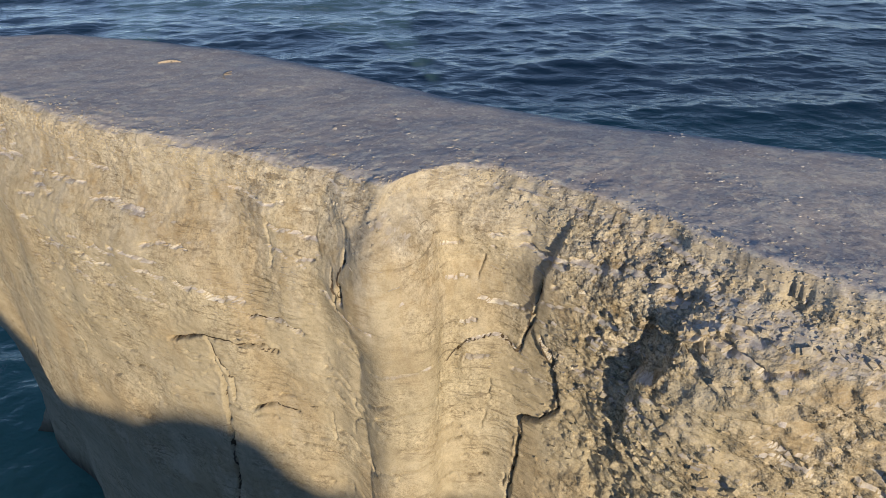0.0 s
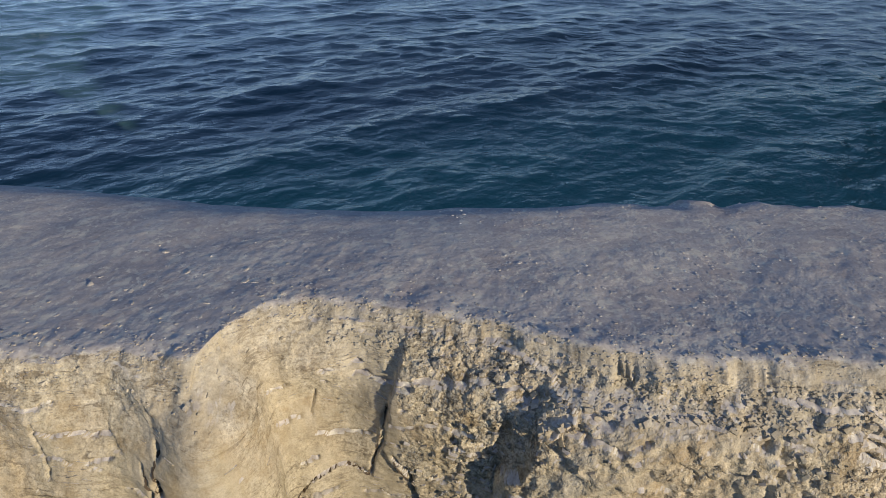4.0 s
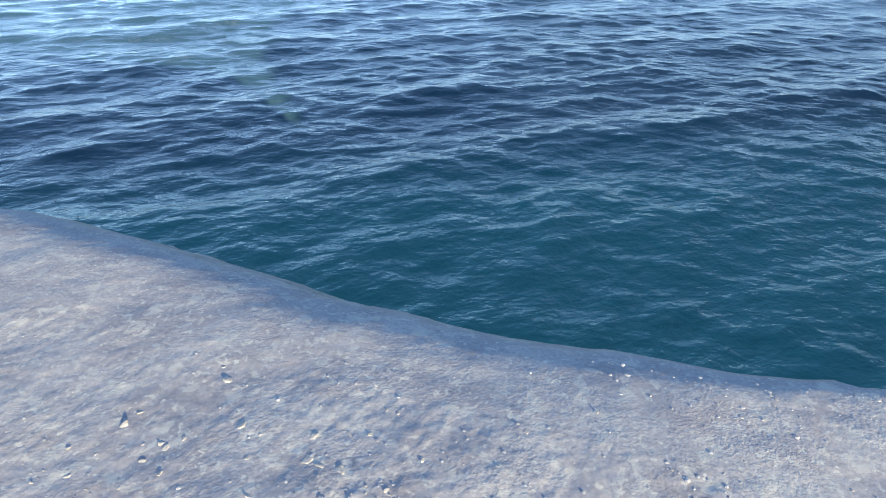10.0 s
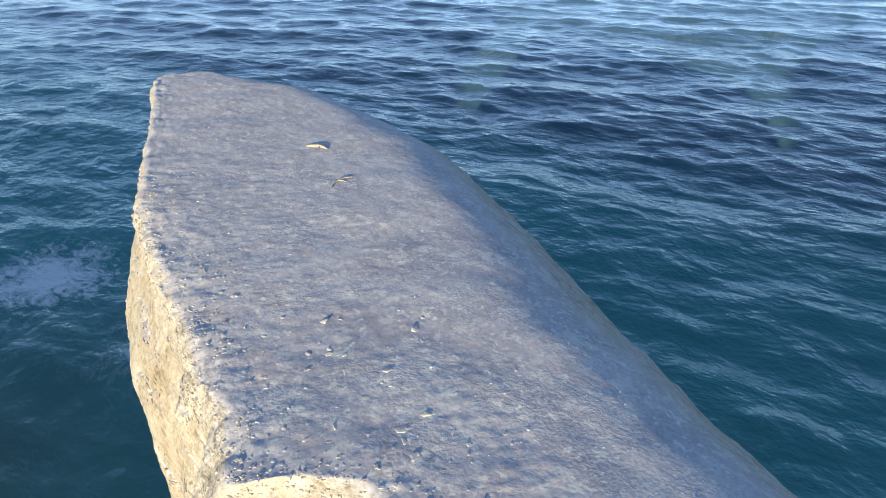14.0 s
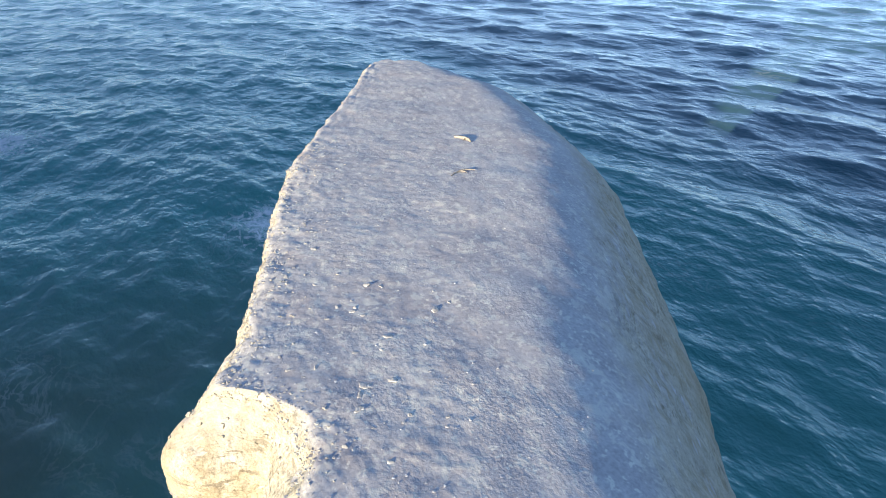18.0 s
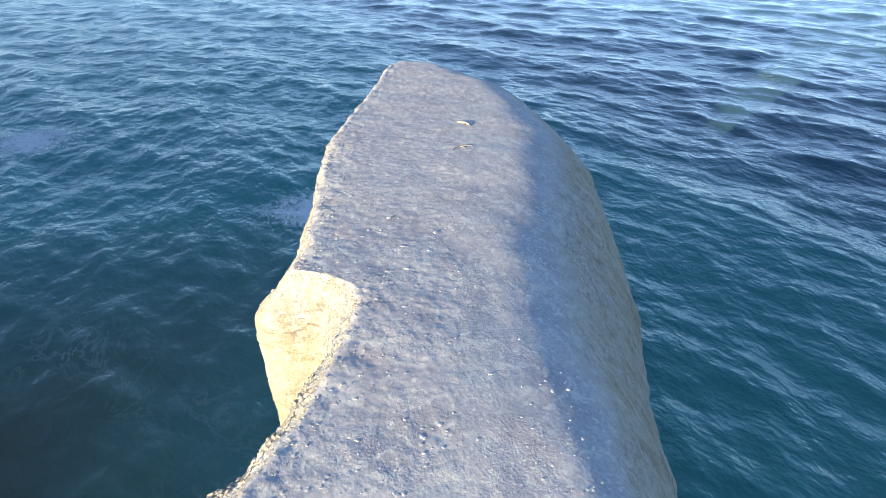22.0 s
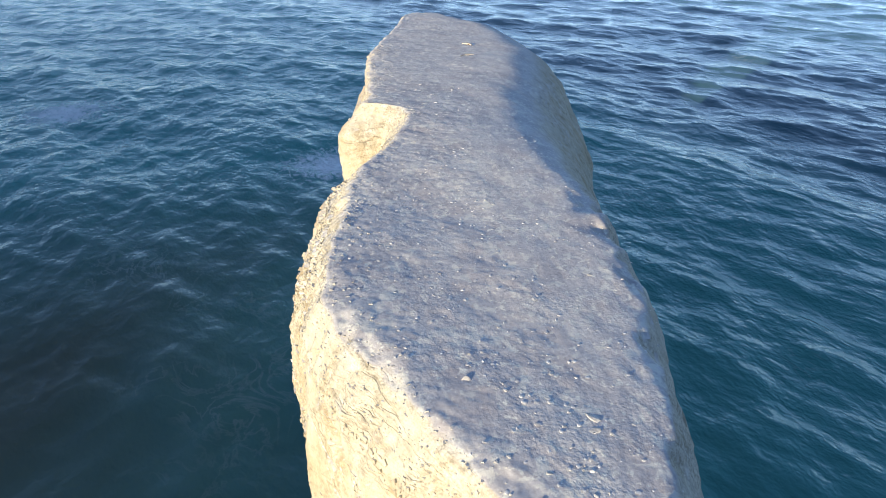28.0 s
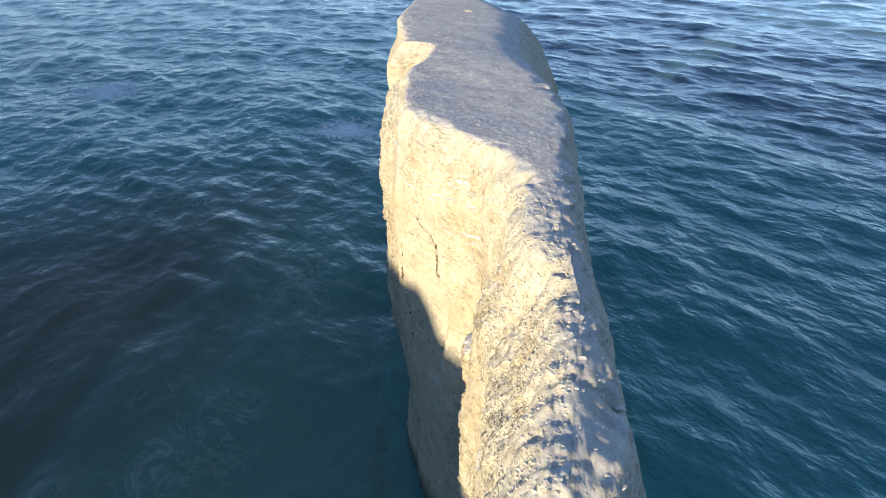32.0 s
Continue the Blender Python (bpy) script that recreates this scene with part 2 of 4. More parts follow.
def sea_material():
    m, nt, b = material("sea_water", 0.06)
    v, g = coords(nt)
    g2 = nt.nodes.new("ShaderNodeNewGeometry")
    turn = nt.nodes.new("ShaderNodeMapping")
    turn.vector_type = "POINT"
    turn.inputs["Rotation"].default_value = (0, 0, radians(-12))
    turn.inputs["Scale"].default_value = (0.82, 1.12, 1.0)
    nt.links.new(g2.outputs["Position"], turn.inputs["Vector"])
    rip = turn.outputs[0]
    # uneven sky reflection put into the body colour: dark landward, bright blue-green seaward
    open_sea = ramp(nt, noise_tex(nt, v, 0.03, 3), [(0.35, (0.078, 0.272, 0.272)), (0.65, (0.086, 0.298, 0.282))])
    dim_water = ramp(nt, noise_tex(nt, v, 0.05, 3), [(0.35, (0.085, 0.104, 0.080)), (0.65, (0.085, 0.116, 0.090))])
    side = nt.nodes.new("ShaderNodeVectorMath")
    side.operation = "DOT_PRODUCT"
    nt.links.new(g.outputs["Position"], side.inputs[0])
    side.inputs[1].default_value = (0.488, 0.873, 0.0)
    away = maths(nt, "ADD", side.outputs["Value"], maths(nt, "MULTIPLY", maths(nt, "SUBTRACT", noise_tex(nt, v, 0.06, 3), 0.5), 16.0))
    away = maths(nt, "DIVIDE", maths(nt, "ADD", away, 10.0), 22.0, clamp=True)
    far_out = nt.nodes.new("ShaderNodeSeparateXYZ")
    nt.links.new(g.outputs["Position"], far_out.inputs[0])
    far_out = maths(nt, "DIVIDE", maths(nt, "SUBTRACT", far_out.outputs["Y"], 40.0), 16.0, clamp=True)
    # colour darkened from y=40 outward to offset sunlight on the far water
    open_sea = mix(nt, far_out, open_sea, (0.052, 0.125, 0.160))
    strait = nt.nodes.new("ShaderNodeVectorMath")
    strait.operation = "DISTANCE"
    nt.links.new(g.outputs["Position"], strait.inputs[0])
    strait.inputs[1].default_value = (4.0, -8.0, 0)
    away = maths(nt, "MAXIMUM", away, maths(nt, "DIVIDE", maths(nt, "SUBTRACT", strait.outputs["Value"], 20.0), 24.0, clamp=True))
    deep = mix(nt, away, dim_water, open_sea)
    # foam: thin on crests, thick over shoals and along the rock
    sep = nt.nodes.new("ShaderNodeSeparateXYZ")
    nt.links.new(g.outputs["Position"], sep.inputs[0])
    total = None
    for cx, cy, r in ((-31.0, 17.0, 5.5), (-57.0, 0.0, 6.5), (-20.0, 17.5, 3.5), (2.0, 12.0, 3.0), (16.4, 4.2, 2.3), (12.6, 6.8, 2.2), (7.8, 9.6, 2.2)):
        d = nt.nodes.new("ShaderNodeVectorMath")
        d.operation = "DISTANCE"
        nt.links.new(g.outputs["Position"], d.inputs[0])
        d.inputs[1].default_value = (cx, cy, 0)
        k = maths(nt, "SUBTRACT", 1.0, maths(nt, "DIVIDE", d.outputs["Value"], r), clamp=True)
        total = k if total is None else maths(nt, "MAXIMUM", total, k)
    lace = noise_tex(nt, rip, 1.3, 9, 0.68, 1.2)
    foam = maths(nt, "MULTIPLY", maths(nt, "SUBTRACT", maths(nt, "ADD", lace, maths(nt, "MULTIPLY", total, 0.42)), 0.64), 5.0, clamp=True)
    foam = maths(nt, "MULTIPLY", foam, maths(nt, "MULTIPLY", total, 3.0, clamp=True))
    crest = maths(nt, "MULTIPLY", maths(nt, "SUBTRACT", sep.outputs["Z"], 0.16), 2.2, clamp=True)
    crest = maths(nt, "MULTIPLY", crest, maths(nt, "MULTIPLY", maths(nt, "SUBTRACT", noise_tex(nt, rip, 2.2, 9, 0.7, 0.8), 0.54), 3.0, clamp=True))
    foam = maths(nt, "MAXIMUM", foam, maths(nt, "MULTIPLY", crest, 0.35))
    vein = maths(nt, "SUBTRACT", 1.0, maths(nt, "MULTIPLY", maths(nt, "ABSOLUTE", maths(nt, "SUBTRACT", noise_tex(nt, rip, 0.42, 7, 0.6, 1.6), 0.5)), 26.0), clamp=True)
    vein = maths(nt, "MULTIPLY", vein, maths(nt, "MULTIPLY", maths(nt, "SUBTRACT", noise_tex(nt, v, 0.11, 4), 0.52), 5.0, clamp=True))
    foam = maths(nt, "MAXIMUM", foam, maths(nt, "MULTIPLY", vein, 0.20))
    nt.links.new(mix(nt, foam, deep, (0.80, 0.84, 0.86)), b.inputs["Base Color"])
    nt.links.new(maths(nt, "ADD", 0.11, maths(nt, "MULTIPLY", foam, 0.7)), b.inputs["Roughness"])
    b.inputs["IOR"].default_value = 1.27
    h = maths(nt, "ADD", noise_tex(nt, rip, 0.95, 3, 0.5), maths(nt, "MULTIPLY", noise_tex(nt, rip, 2.9, 3, 0.5, 0.2), 0.24))
    h = maths(nt, "ADD", h, maths(nt, "MULTIPLY", noise_tex(nt, rip, 0.32, 2, 0.5), 1.9))
    # the channel is sheltered from the wind
    h = maths(nt, "MULTIPLY", h, maths(nt, "ADD", 0.45, maths(nt, "MULTIPLY", away, 0.55)))
    h = maths(nt, "MULTIPLY", h, maths(nt, "SUBTRACT", 1.0, maths(nt, "MULTIPLY", far_out, 0.35)))
    bump(nt, b, h, 1.0, 0.21)
    return m


def stone_material(name, dark, light, rough=0.9):
    m, nt, b = material(name, rough)
    v, g = coords(nt)
    info = nt.nodes.new("ShaderNodeObjectInfo")
    col = ramp(nt, noise_tex(nt, v, 16.0, 7, 0.65), [(0.32, dark), (0.62, light)])
    col = mix(nt, maths(nt, "MULTIPLY", info.outputs["Random"], 0.4), col, tuple(0.7 * c for c in light))
    nt.links.new(col, b.inputs["Base Color"])
    bump(nt, b, noise_tex(nt, v, 40.0, 6), 0.5, 0.01)
    return m


def pebble_material():
    m, nt, b = material("loose_pebbles", 0.9)
    v, g = coords(nt)
    col = ramp(nt, g.outputs["Random Per Island"], [(0.0, (0.68, 0.65, 0.62)), (0.5, (0.80, 0.78, 0.76)), (1.0, (0.90, 0.89, 0.88))])
    col = mix(nt, 0.4, col, ramp(nt, noise_tex(nt, v, 30.0, 5), [(0.3, (0.6, 0.58, 0.56)), (0.7, (1.1, 1.1, 1.1))]), "MULTIPLY")
    nt.links.new(col, b.inputs["Base Color"])
    return m


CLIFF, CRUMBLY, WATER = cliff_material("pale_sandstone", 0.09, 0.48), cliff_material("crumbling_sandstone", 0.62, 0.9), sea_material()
UNDER_DISC = stone_material("dark_under_disc", (0.02, 0.045, 0.06), (0.04, 0.08, 0.10))
STONE = stone_material("bleached_stone", (0.56, 0.51, 0.45), (0.80, 0.76, 0.70))
CRACK_SHADE = stone_material("crack_shade", (0.05, 0.038, 0.028), (0.13, 0.10, 0.075))
SHADED_SHORE = stone_material("shaded_shore_rock", (0.10, 0.095, 0.09), (0.21, 0.19, 0.17))
PEBBLE = pebble_material()
WOOD = stone_material("bleached_wood", (0.34, 0.29, 0.23), (0.56, 0.50, 0.42), 0.85)


# ---- numeric helpers ----
def hash3(i, j, k, seed):
    n = (i * 374761393 + j * 668265263 + k * 2147483647 + seed * 974634777) & 0xFFFFFFFF
    n = ((n ^ (n >> 13)) * 1274126177) & 0xFFFFFFFF
    return ((n ^ (n >> 16)) & 0xFFFF) / 32767.5 - 1.0


def vnoise(p, scale, seed=0):
    """Smooth value noise, -1 to 1, at the rows of p; scale in metres (one number or three)."""
    q = p / np.asarray(scale, float)
    f = np.floor(q)
    i = f.astype(np.int64)
    w = q - f
    w = w * w * w * (w * (w * 6 - 15) + 10)
    out = np.zeros(len(p))
    for dx in (0, 1):
        for dy in (0, 1):
            for dz in (0, 1):
                k = (w[:, 0] if dx else 1 - w[:, 0]) * (w[:, 1] if dy else 1 - w[:, 1]) * (w[:, 2] if dz else 1 - w[:, 2])
                out += k * hash3(i[:, 0] + dx, i[:, 1] + dy, i[:, 2] + dz, seed)
    return out


def fbm(p, scale, octaves, seed=0, gain=0.5):
    s, a, tot = np.asarray(scale, float), 1.0, 0.0
    for o in range(octaves):
        tot = tot + a * vnoise(p + 13.7 * o, s, seed + o)
        s, a = s / 2.03, a * gain
    return tot


def grid_mesh(name, verts, rows, cols, mat, wrap=True, smooth=True):
    """A mesh of rows x cols points, quads between them; wrap closes the columns."""
    r, c = np.meshgrid(np.arange(rows - 1), np.arange(cols if wrap else cols - 1), indexing="ij")
    c2 = (c + 1) % cols
    quads = np.stack([r * cols + c, r * cols + c2, (r + 1) * cols + c2, (r + 1) * cols + c], -1).reshape(-1, 4)
    me = bpy.data.meshes.new(name)
    me.vertices.add(len(verts))
    me.vertices.foreach_set("co", np.asarray(verts, np.float32).ravel())
    me.loops.add(quads.size)
    me.loops.foreach_set("vertex_index", quads.astype(np.int32).ravel())
    me.polygons.add(len(quads))
    me.polygons.foreach_set("loop_start", np.arange(0, quads.size, 4, dtype=np.int32))
    me.polygons.foreach_set("use_smooth", np.full(len(quads), smooth))
    me.update(calc_edges=True)
    me.validate()
    me.materials.append(mat)
    return me


def sstep(a, b, x):
    t = np.clip((x - a) / (b - a), 0, 1)
    return t * t * (3 - 2 * t)


# ---- the sea stack ----
# plan of the wall's upper edge: the sunlit side from west to east, then the seaward side back
SUNNY = [(-13.7, 15.6), (-13.5, 15.0), (-12.6, 14.25), (-11.5, 13.6), (-10.4, 12.8), (-9.1, 11.8), (-7.8, 10.85), (-6.4, 9.85), (-4.75, 9.0),
         (-3.3, 8.35), (-2.3, 7.9), (-1.6, 7.55), (-1.25, 7.0), (-0.95, 6.85), (-0.55, 7.3), (0.0, 7.6), (0.45, 7.55), (0.9, 7.25),
         (1.5, 6.7), (1.9, 6.45), (2.4, 5.95), (3.05, 5.15), (3.5, 4.75), (4.0, 4.48), (4.6, 4.2), (5.25, 3.76), (6.1, 3.25), (7.1, 2.75),
         (8.3, 2.65), (9.3, 2.75), (10.0, 2.9), (10.7, 3.0), (11.5, 2.75), (12.4, 2.4), (13.2, 1.75), (14.1, 1.1), (15.0, 0.85),
         (15.8, 0.2), (16.6, -0.5), (17.2, -1.3), (18.2, -2.4), (19.2, -3.2)]
SEAWARD = [(20.0, -3.1), (19.8, -2.2), (19.2, -1.3), (18.4, -0.35), (17.5, 0.35), (16.2, 1.3), (15.0, 2.1), (13.8, 3.05), (12.6, 4.05), (11.6, 4.8),
           (10.65, 5.6), (9.9, 6.25), (9.1, 6.9), (8.3, 7.45), (7.3, 8.05), (6.2, 8.8), (5.2, 9.6), (4.3, 10.6), (3.2, 11.4), (2.0, 12.5), (0.6, 13.8), (-2.0, 15.4),
           (-4.3, 16.8), (-7.0, 17.4), (-9.5, 17.7), (-12.0, 17.4), (-13.4, 16.5)]
SPINE = [(-11.8, 15.9), (-6.0, 13.2), (-1.0, 10.5), (2.5, 8.2), (6.0, 6.3), (10.0, 4.7), (13.0, 2.9), (16.0, 0.8), (18.6, -1.7)]


def along(pts, s):
    p = np.array(pts, float)
    d = np.r_[0, np.cumsum(np.linalg.norm(np.diff(p, axis=0), axis=1))]
    return np.stack([np.interp(s, d, p[:, 0]), np.interp(s, d, p[:, 1])], 1)


LEN_SUN = float(np.linalg.norm(np.diff(np.array(SUNNY), axis=0), axis=1).sum())
RING = SUNNY + SEAWARD + SUNNY[:1]
LEN_ALL = float(np.linalg.norm(np.diff(np.array(RING), axis=0), axis=1).sum())
# cracks of the sunlit wall: distance along the wall and height under the top, then half width and depth
WEST_CRACKS = [
    ([(12.32, -3.0), (12.45, -3.4), (12.68, -3.95), (12.66, -4.3)], 0.022, 0.15),
    ([(12.32, -3.5), (12.42, -4.1), (12.36, -4.7), (12.30, -5.7), (12.17, -6.7), (11.9, -7.9), (11.8, -9.5)], 0.026, 0.20),
    ([(11.38, -3.45), (12.0, -3.15), (12.32, -3.0), (13.2, -2.98), (13.6, -3.1)], 0.022, 0.14),
    ([(13.0, -4.42), (13.4, -4.25), (13.85, -4.3)], 0.020, 0.13),
    ([(13.3, -2.4), (13.9, -2.35), (14.2, -2.5)], 0.020, 0.12),
    ([(15.32, -0.5), (15.28, -0.9), (15.24, -1.3)], 0.016, 0.10),
    ([(15.12, -0.9), (15.16, -1.3), (15.1, -1.6)], 0.014, 0.07),
]
EAST_CRACKS = [
    ([(18.58, -0.95), (18.45, -1.6), (18.27, -2.25), (17.9, -2.1), (17.3, -2.25), (16.7, -2.6)], 0.011, 0.06),
    ([(18.62, -1.8), (18.88, -2.14), (18.93, -2.95), (18.62, -3.38), (18.38, -3.45), (18.38, -4.0), (18.27, -5.2), (18.1, -7.0)], 0.013, 0.12),
    ([(26.5, -2.05), (27.2, -2.35), (27.45, -2.55), (27.58, -3.05), (27.62, -3.5)], 0.030, 0.12),
    ([(25.95, -3.1), (25.97, -3.7), (25.93, -4.3)], 0.016, 0.08),
    ([(26.05, -4.6), (26.2, -5.4), (26.28, -6.2)], 0.016, 0.08),
    ([(29.4, -2.6), (29.5, -3.0), (29.7, -3.5)], 0.021, 0.20),
    ([(5.0, -6.3), (5.05, -7.5), (5.2, -8.6)], 0.021, 0.10),
]


def seg_dist(s, z, pts):
    best = np.full(s.shape, 9.0)
    for (s0, z0), (s1, z1) in zip(pts, pts[1:]):
        ds, dz = s1 - s0, z1 - z0
        u = np.clip(((s - s0) * ds + (z - z0) * dz) / (ds * ds + dz * dz), 0, 1)
        best = np.minimum(best, np.hypot(s - s0 - u * ds, z - z0 - u * dz))
    return best


def facets(s, z, cs, cz, seed, jump, tilt):
    """Angular blocks: each cell of a warped, jittered net is a tilted plane of its own."""
    q = np.column_stack([s, z, 0 * s])
    w = np.minimum(cs, cz)
    s = s / cs + 0.20 * fbm(q, w * 0.9, 3, seed + 5, 0.6)
    z = z / cz + 0.20 * fbm(q + 31.7, w * 0.9, 3, seed + 6, 0.6)
    i0, j0 = np.floor(s).astype(np.int64), np.floor(z).astype(np.int64)
    best, out = np.full(s.shape, 9.0), np.zeros(s.shape)
    for di in (-1, 0, 1):
        for dj in (-1, 0, 1):
            i, j = i0 + di, j0 + dj
            h = [hash3(i, j, 0 * i + n, seed) for n in range(5)]
            u, v = s - i - 0.5 - 0.42 * h[0], z - j - 0.5 - 0.42 * h[1]
            d = u * u + v * v
            val = jump * h[2] + tilt * (u * cs * h[3] + v * cz * h[4])
            hit = d < best
            best, out = np.where(hit, d, best), np.where(hit, val, out)
    return out


def build_stack():
    def span(a, b, step):
        return np.arange(a, b, step)
    s = np.r_[span(0, 8, 0.08), span(8, 31.5, 0.023), span(31.5, LEN_SUN, 0.045), span(LEN_SUN, LEN_ALL - 0.05, 0.11)]
    cols = len(s)
    rim = along(RING, s)
    # soften the corners of the plan
    fine = np.linspace(0, LEN_ALL, 6000, endpoint=False)
    pf = along(RING, fine)
    k = np.exp(-0.5 * (np.arange(-30, 31) * LEN_ALL / 6000 / 0.11) ** 2)
    k /= k.sum()
    pf = np.stack([np.convolve(np.r_[pf[-30:, a], pf[:, a], pf[:30, a]], k, "valid") for a in (0, 1)], 1)
    rim = np.stack([np.interp(s, fine, pf[:, a]) for a in (0, 1)], 1)
    tang = np.stack([np.gradient(np.r_[rim[-1:, a], rim[:, a], rim[:1, a]])[1:-1] for a in (0, 1)], 1)
    tang /= np.linalg.norm(tang, axis=1)[:, None]
    outw = np.stack([tang[:, 1], -tang[:, 0]], 1)
    kk = np.ones(41) / 41
    ow = np.stack([np.convolve(np.r_[outw[-20:, a], outw[:, a], outw[:20, a]], kk, "valid") for a in (0, 1)], 1)
    outw = ow / np.linalg.norm(ow, axis=1)[:, None]
    # the plan of the lower wall is plainer than the rim's: hollows fill out
    k3 = np.exp(-0.5 * (np.arange(-400, 401) * LEN_ALL / 6000 / 1.3) ** 2)
    k3 /= k3.sum()
    ps = np.stack([np.convolve(np.r_[pf[-400:, a], pf[:, a], pf[:400, a]], k3, "valid") for a in (0, 1)], 1)
    plain = np.stack([np.interp(s, fine, ps[:, a]) for a in (0, 1)], 1)
    fill = np.clip(((plain - rim) * outw).sum(1), -0.3, 0.6) * sstep(10.5, 12.0, s) * (1 - sstep(17.5, 19.0, s))
    # shoulder: how far the top falls off towards the edge, and over what width
    x = rim[:, 0]
    drop_sea = np.interp(x, [-14, -9, -4, 1, 4, 6, 9, 11, 15, 20], [0.5, 0.7, 1.7, 2.4, 1.8, 0.9, 0.4, 0.35, 0.5, 0.7])
    wide_sea = np.interp(x, [-14, -9, -4, 1, 4, 6, 9, 11, 15, 20], [1.2, 1.8, 2.6, 3.4, 2.3, 1.0, 0.6, 0.55, 0.7, 0.9])
    drop_sun = np.interp(s, [0, 24.5, 26, 28.5, 30, 32, 33.5, 36, 40], [0.10, 0.10, 0.42, 0.42, 0.30, 0.20, 0.38, 0.5, 0.6])
    drop_sun += 0.30 * np.exp(-((s - 15.45) / 0.45) ** 2)
    sq = np.column_stack([s, 0 * s, 0 * s])
    drop_sun += 0.06 * np.abs(fbm(sq, 0.9, 3, 61, 0.6)) * (0.35 + 0.65 * sstep(18.5, 20.0, s))
    wide_sun = 0.35 + 0.3 * np.exp(-((s - 15.45) / 0.5) ** 2) + 0.35 * sstep(24.5, 26.5, s)
    edge = sstep(LEN_SUN - 0.5, LEN_SUN + 1.5, s) * (1 - sstep(LEN_ALL - 3, LEN_ALL - 0.2, s))
    drop = drop_sun * (1 - edge) + drop_sea * edge
    wide = wide_sun * (1 - edge) + wide_sea * edge
    # inner ends of the top's rows
    sp = along(SPINE, np.linspace(0, 60, 3001))
    sp = sp[: np.argmax(np.linalg.norm(sp - np.array(SPINE[-1]), axis=1) < 1e-6) + 1]
    near = np.array([np.argmin(((sp - r) ** 2).sum(1)) for r in rim]).astype(float)
    k2 = np.ones(61) / 61
    near = np.convolve(np.r_[near[-30:], near, near[:30]], k2, "valid")
    core = sp[np.clip(near.round().astype(int), 0, len(sp) - 1)]
    # rows: wall from the sea bed up, then the top inwards
    zw = np.r_[np.linspace(-16.5, -8, 56)[:-1], np.linspace(-8, -5.5, 55)[:-1], np.linspace(-5.5, 0, 260)]
    us = np.r_[np.linspace(0, 1, 96) ** 1.25][1:]
    rows = []
    for zr in zw:
        z = TOP - drop + zr
        rows.append(np.column_stack([rim, z]))
    wall = np.concatenate(rows)
    S = np.tile(s, len(zw))
    Zr = np.repeat(zw, cols)
    O = np.tile(outw, (len(zw), 1))
    below = -Zr
    off = -0.03 * np.exp(-below / 0.08) * 1.5
    big = fbm(wall, (3.2, 3.2, 4.5), 3, 3)
    off += 0.22 * big * sstep(0.0, 2.5, below)
    off += 0.014 * fbm(wall, (1.6, 1.6, 0.5), 5, 11, 0.55)
    off += 0.045 * (S > LEN_SUN) * fbm(wall, (0.8, 0.8, 0.5), 4, 12, 0.6) * (0.55 + 0.45 * sstep(0, 0.5, below))
    off += 0.03 * fbm(wall, (0.3, 0.3, 0.2), 3, 13, 0.65) * np.exp(-below / 0.4)
    off += 0.075 * fbm(wall * [1, 1, 0.3], 0.8, 4, 14, 0.6) * np.exp(-below / 0.8) * sstep(19, 23, S) * (1 - sstep(LEN_SUN, LEN_SUN + 1, S))
    # rougher, blocky rock of the eastern buttress and the spur
    rough = sstep(18.7, 19.3, S) * (1 - sstep(23.5, 26.0, S)) + sstep(31.6, 32.8, S) * (1 - sstep(LEN_SUN, LEN_SUN + 1, S))
    m = rough > 0.01
    blocks = facets(S[m], Zr[m], 1.1, 0.9, 23, 0.045, 0.09) + facets(S[m], Zr[m], 0.24, 0.18, 24, 0.014, 0.16) + facets(S[m], Zr[m], 0.11, 0.09, 25, 0.007, 0.14)
    off[m] += rough[m] * (blocks - 0.05 * np.abs(fbm(wall[m], (0.8, 0.8, 0.6), 4, 31, 0.6)) + 0.020 * fbm(wall[m], 0.32, 5, 37, 0.62) - 0.05 * np.maximum(0, fbm(wall[m], (0.16, 0.16, 0.12), 3, 38, 0.6) - 0.3))
    m = (S < LEN_SUN) & (Zr > -9)
    off[m] += (1 - rough[m]) * (facets(S[m], Zr[m], 1.5, 0.42, 27, 0.010, 0.010) + facets(S[m], Zr[m], 0.42, 0.12, 28, 0.004, 0.022)) * sstep(0.1, 0.6, below[m])
    # patches of broken, thin-bedded rock
    torn = sstep(-0.15, 0.35, fbm(wall[m], (1.7, 1.7, 0.9), 2, 49)) * sstep(0.1, 0.5, below[m])
    off[m] += 0.65 * (1 - rough[m]) * torn * (facets(S[m], Zr[m], 0.24, 0.11, 33, 0.010, 0.07) + facets(S[m], Zr[m], 0.085, 0.06, 34, 0.006, 0.12))
    # eaten-out courses under the eastern rim
    eaten = np.exp(-((below[m] - 0.75) / 0.45) ** 2) * sstep(25.5, 27.0, S[m]) * (1 - sstep(31.5, 32.5, S[m]))
    off[m] -= eaten * (0.12 * np.maximum(0, fbm(wall[m], (0.55, 0.55, 0.35), 4, 52, 0.6)) - facets(S[m], Zr[m], 0.22, 0.13, 35, 0.016, 0.14))
    # crumbling upper courses under the rim
    off[m] += (1 - rough[m]) * facets(S[m], Zr[m], 0.20, 0.13, 29, 0.010, 0.10) * np.exp(-(below[m] / 0.75) ** 2)
    off += 0.005 * fbm(wall, (0.5, 0.5, 0.07), 3, 41, 0.65)
    pits = np.maximum(0, fbm(wall, (0.15, 0.15, 0.10), 3, 45, 0.65) - 0.30)
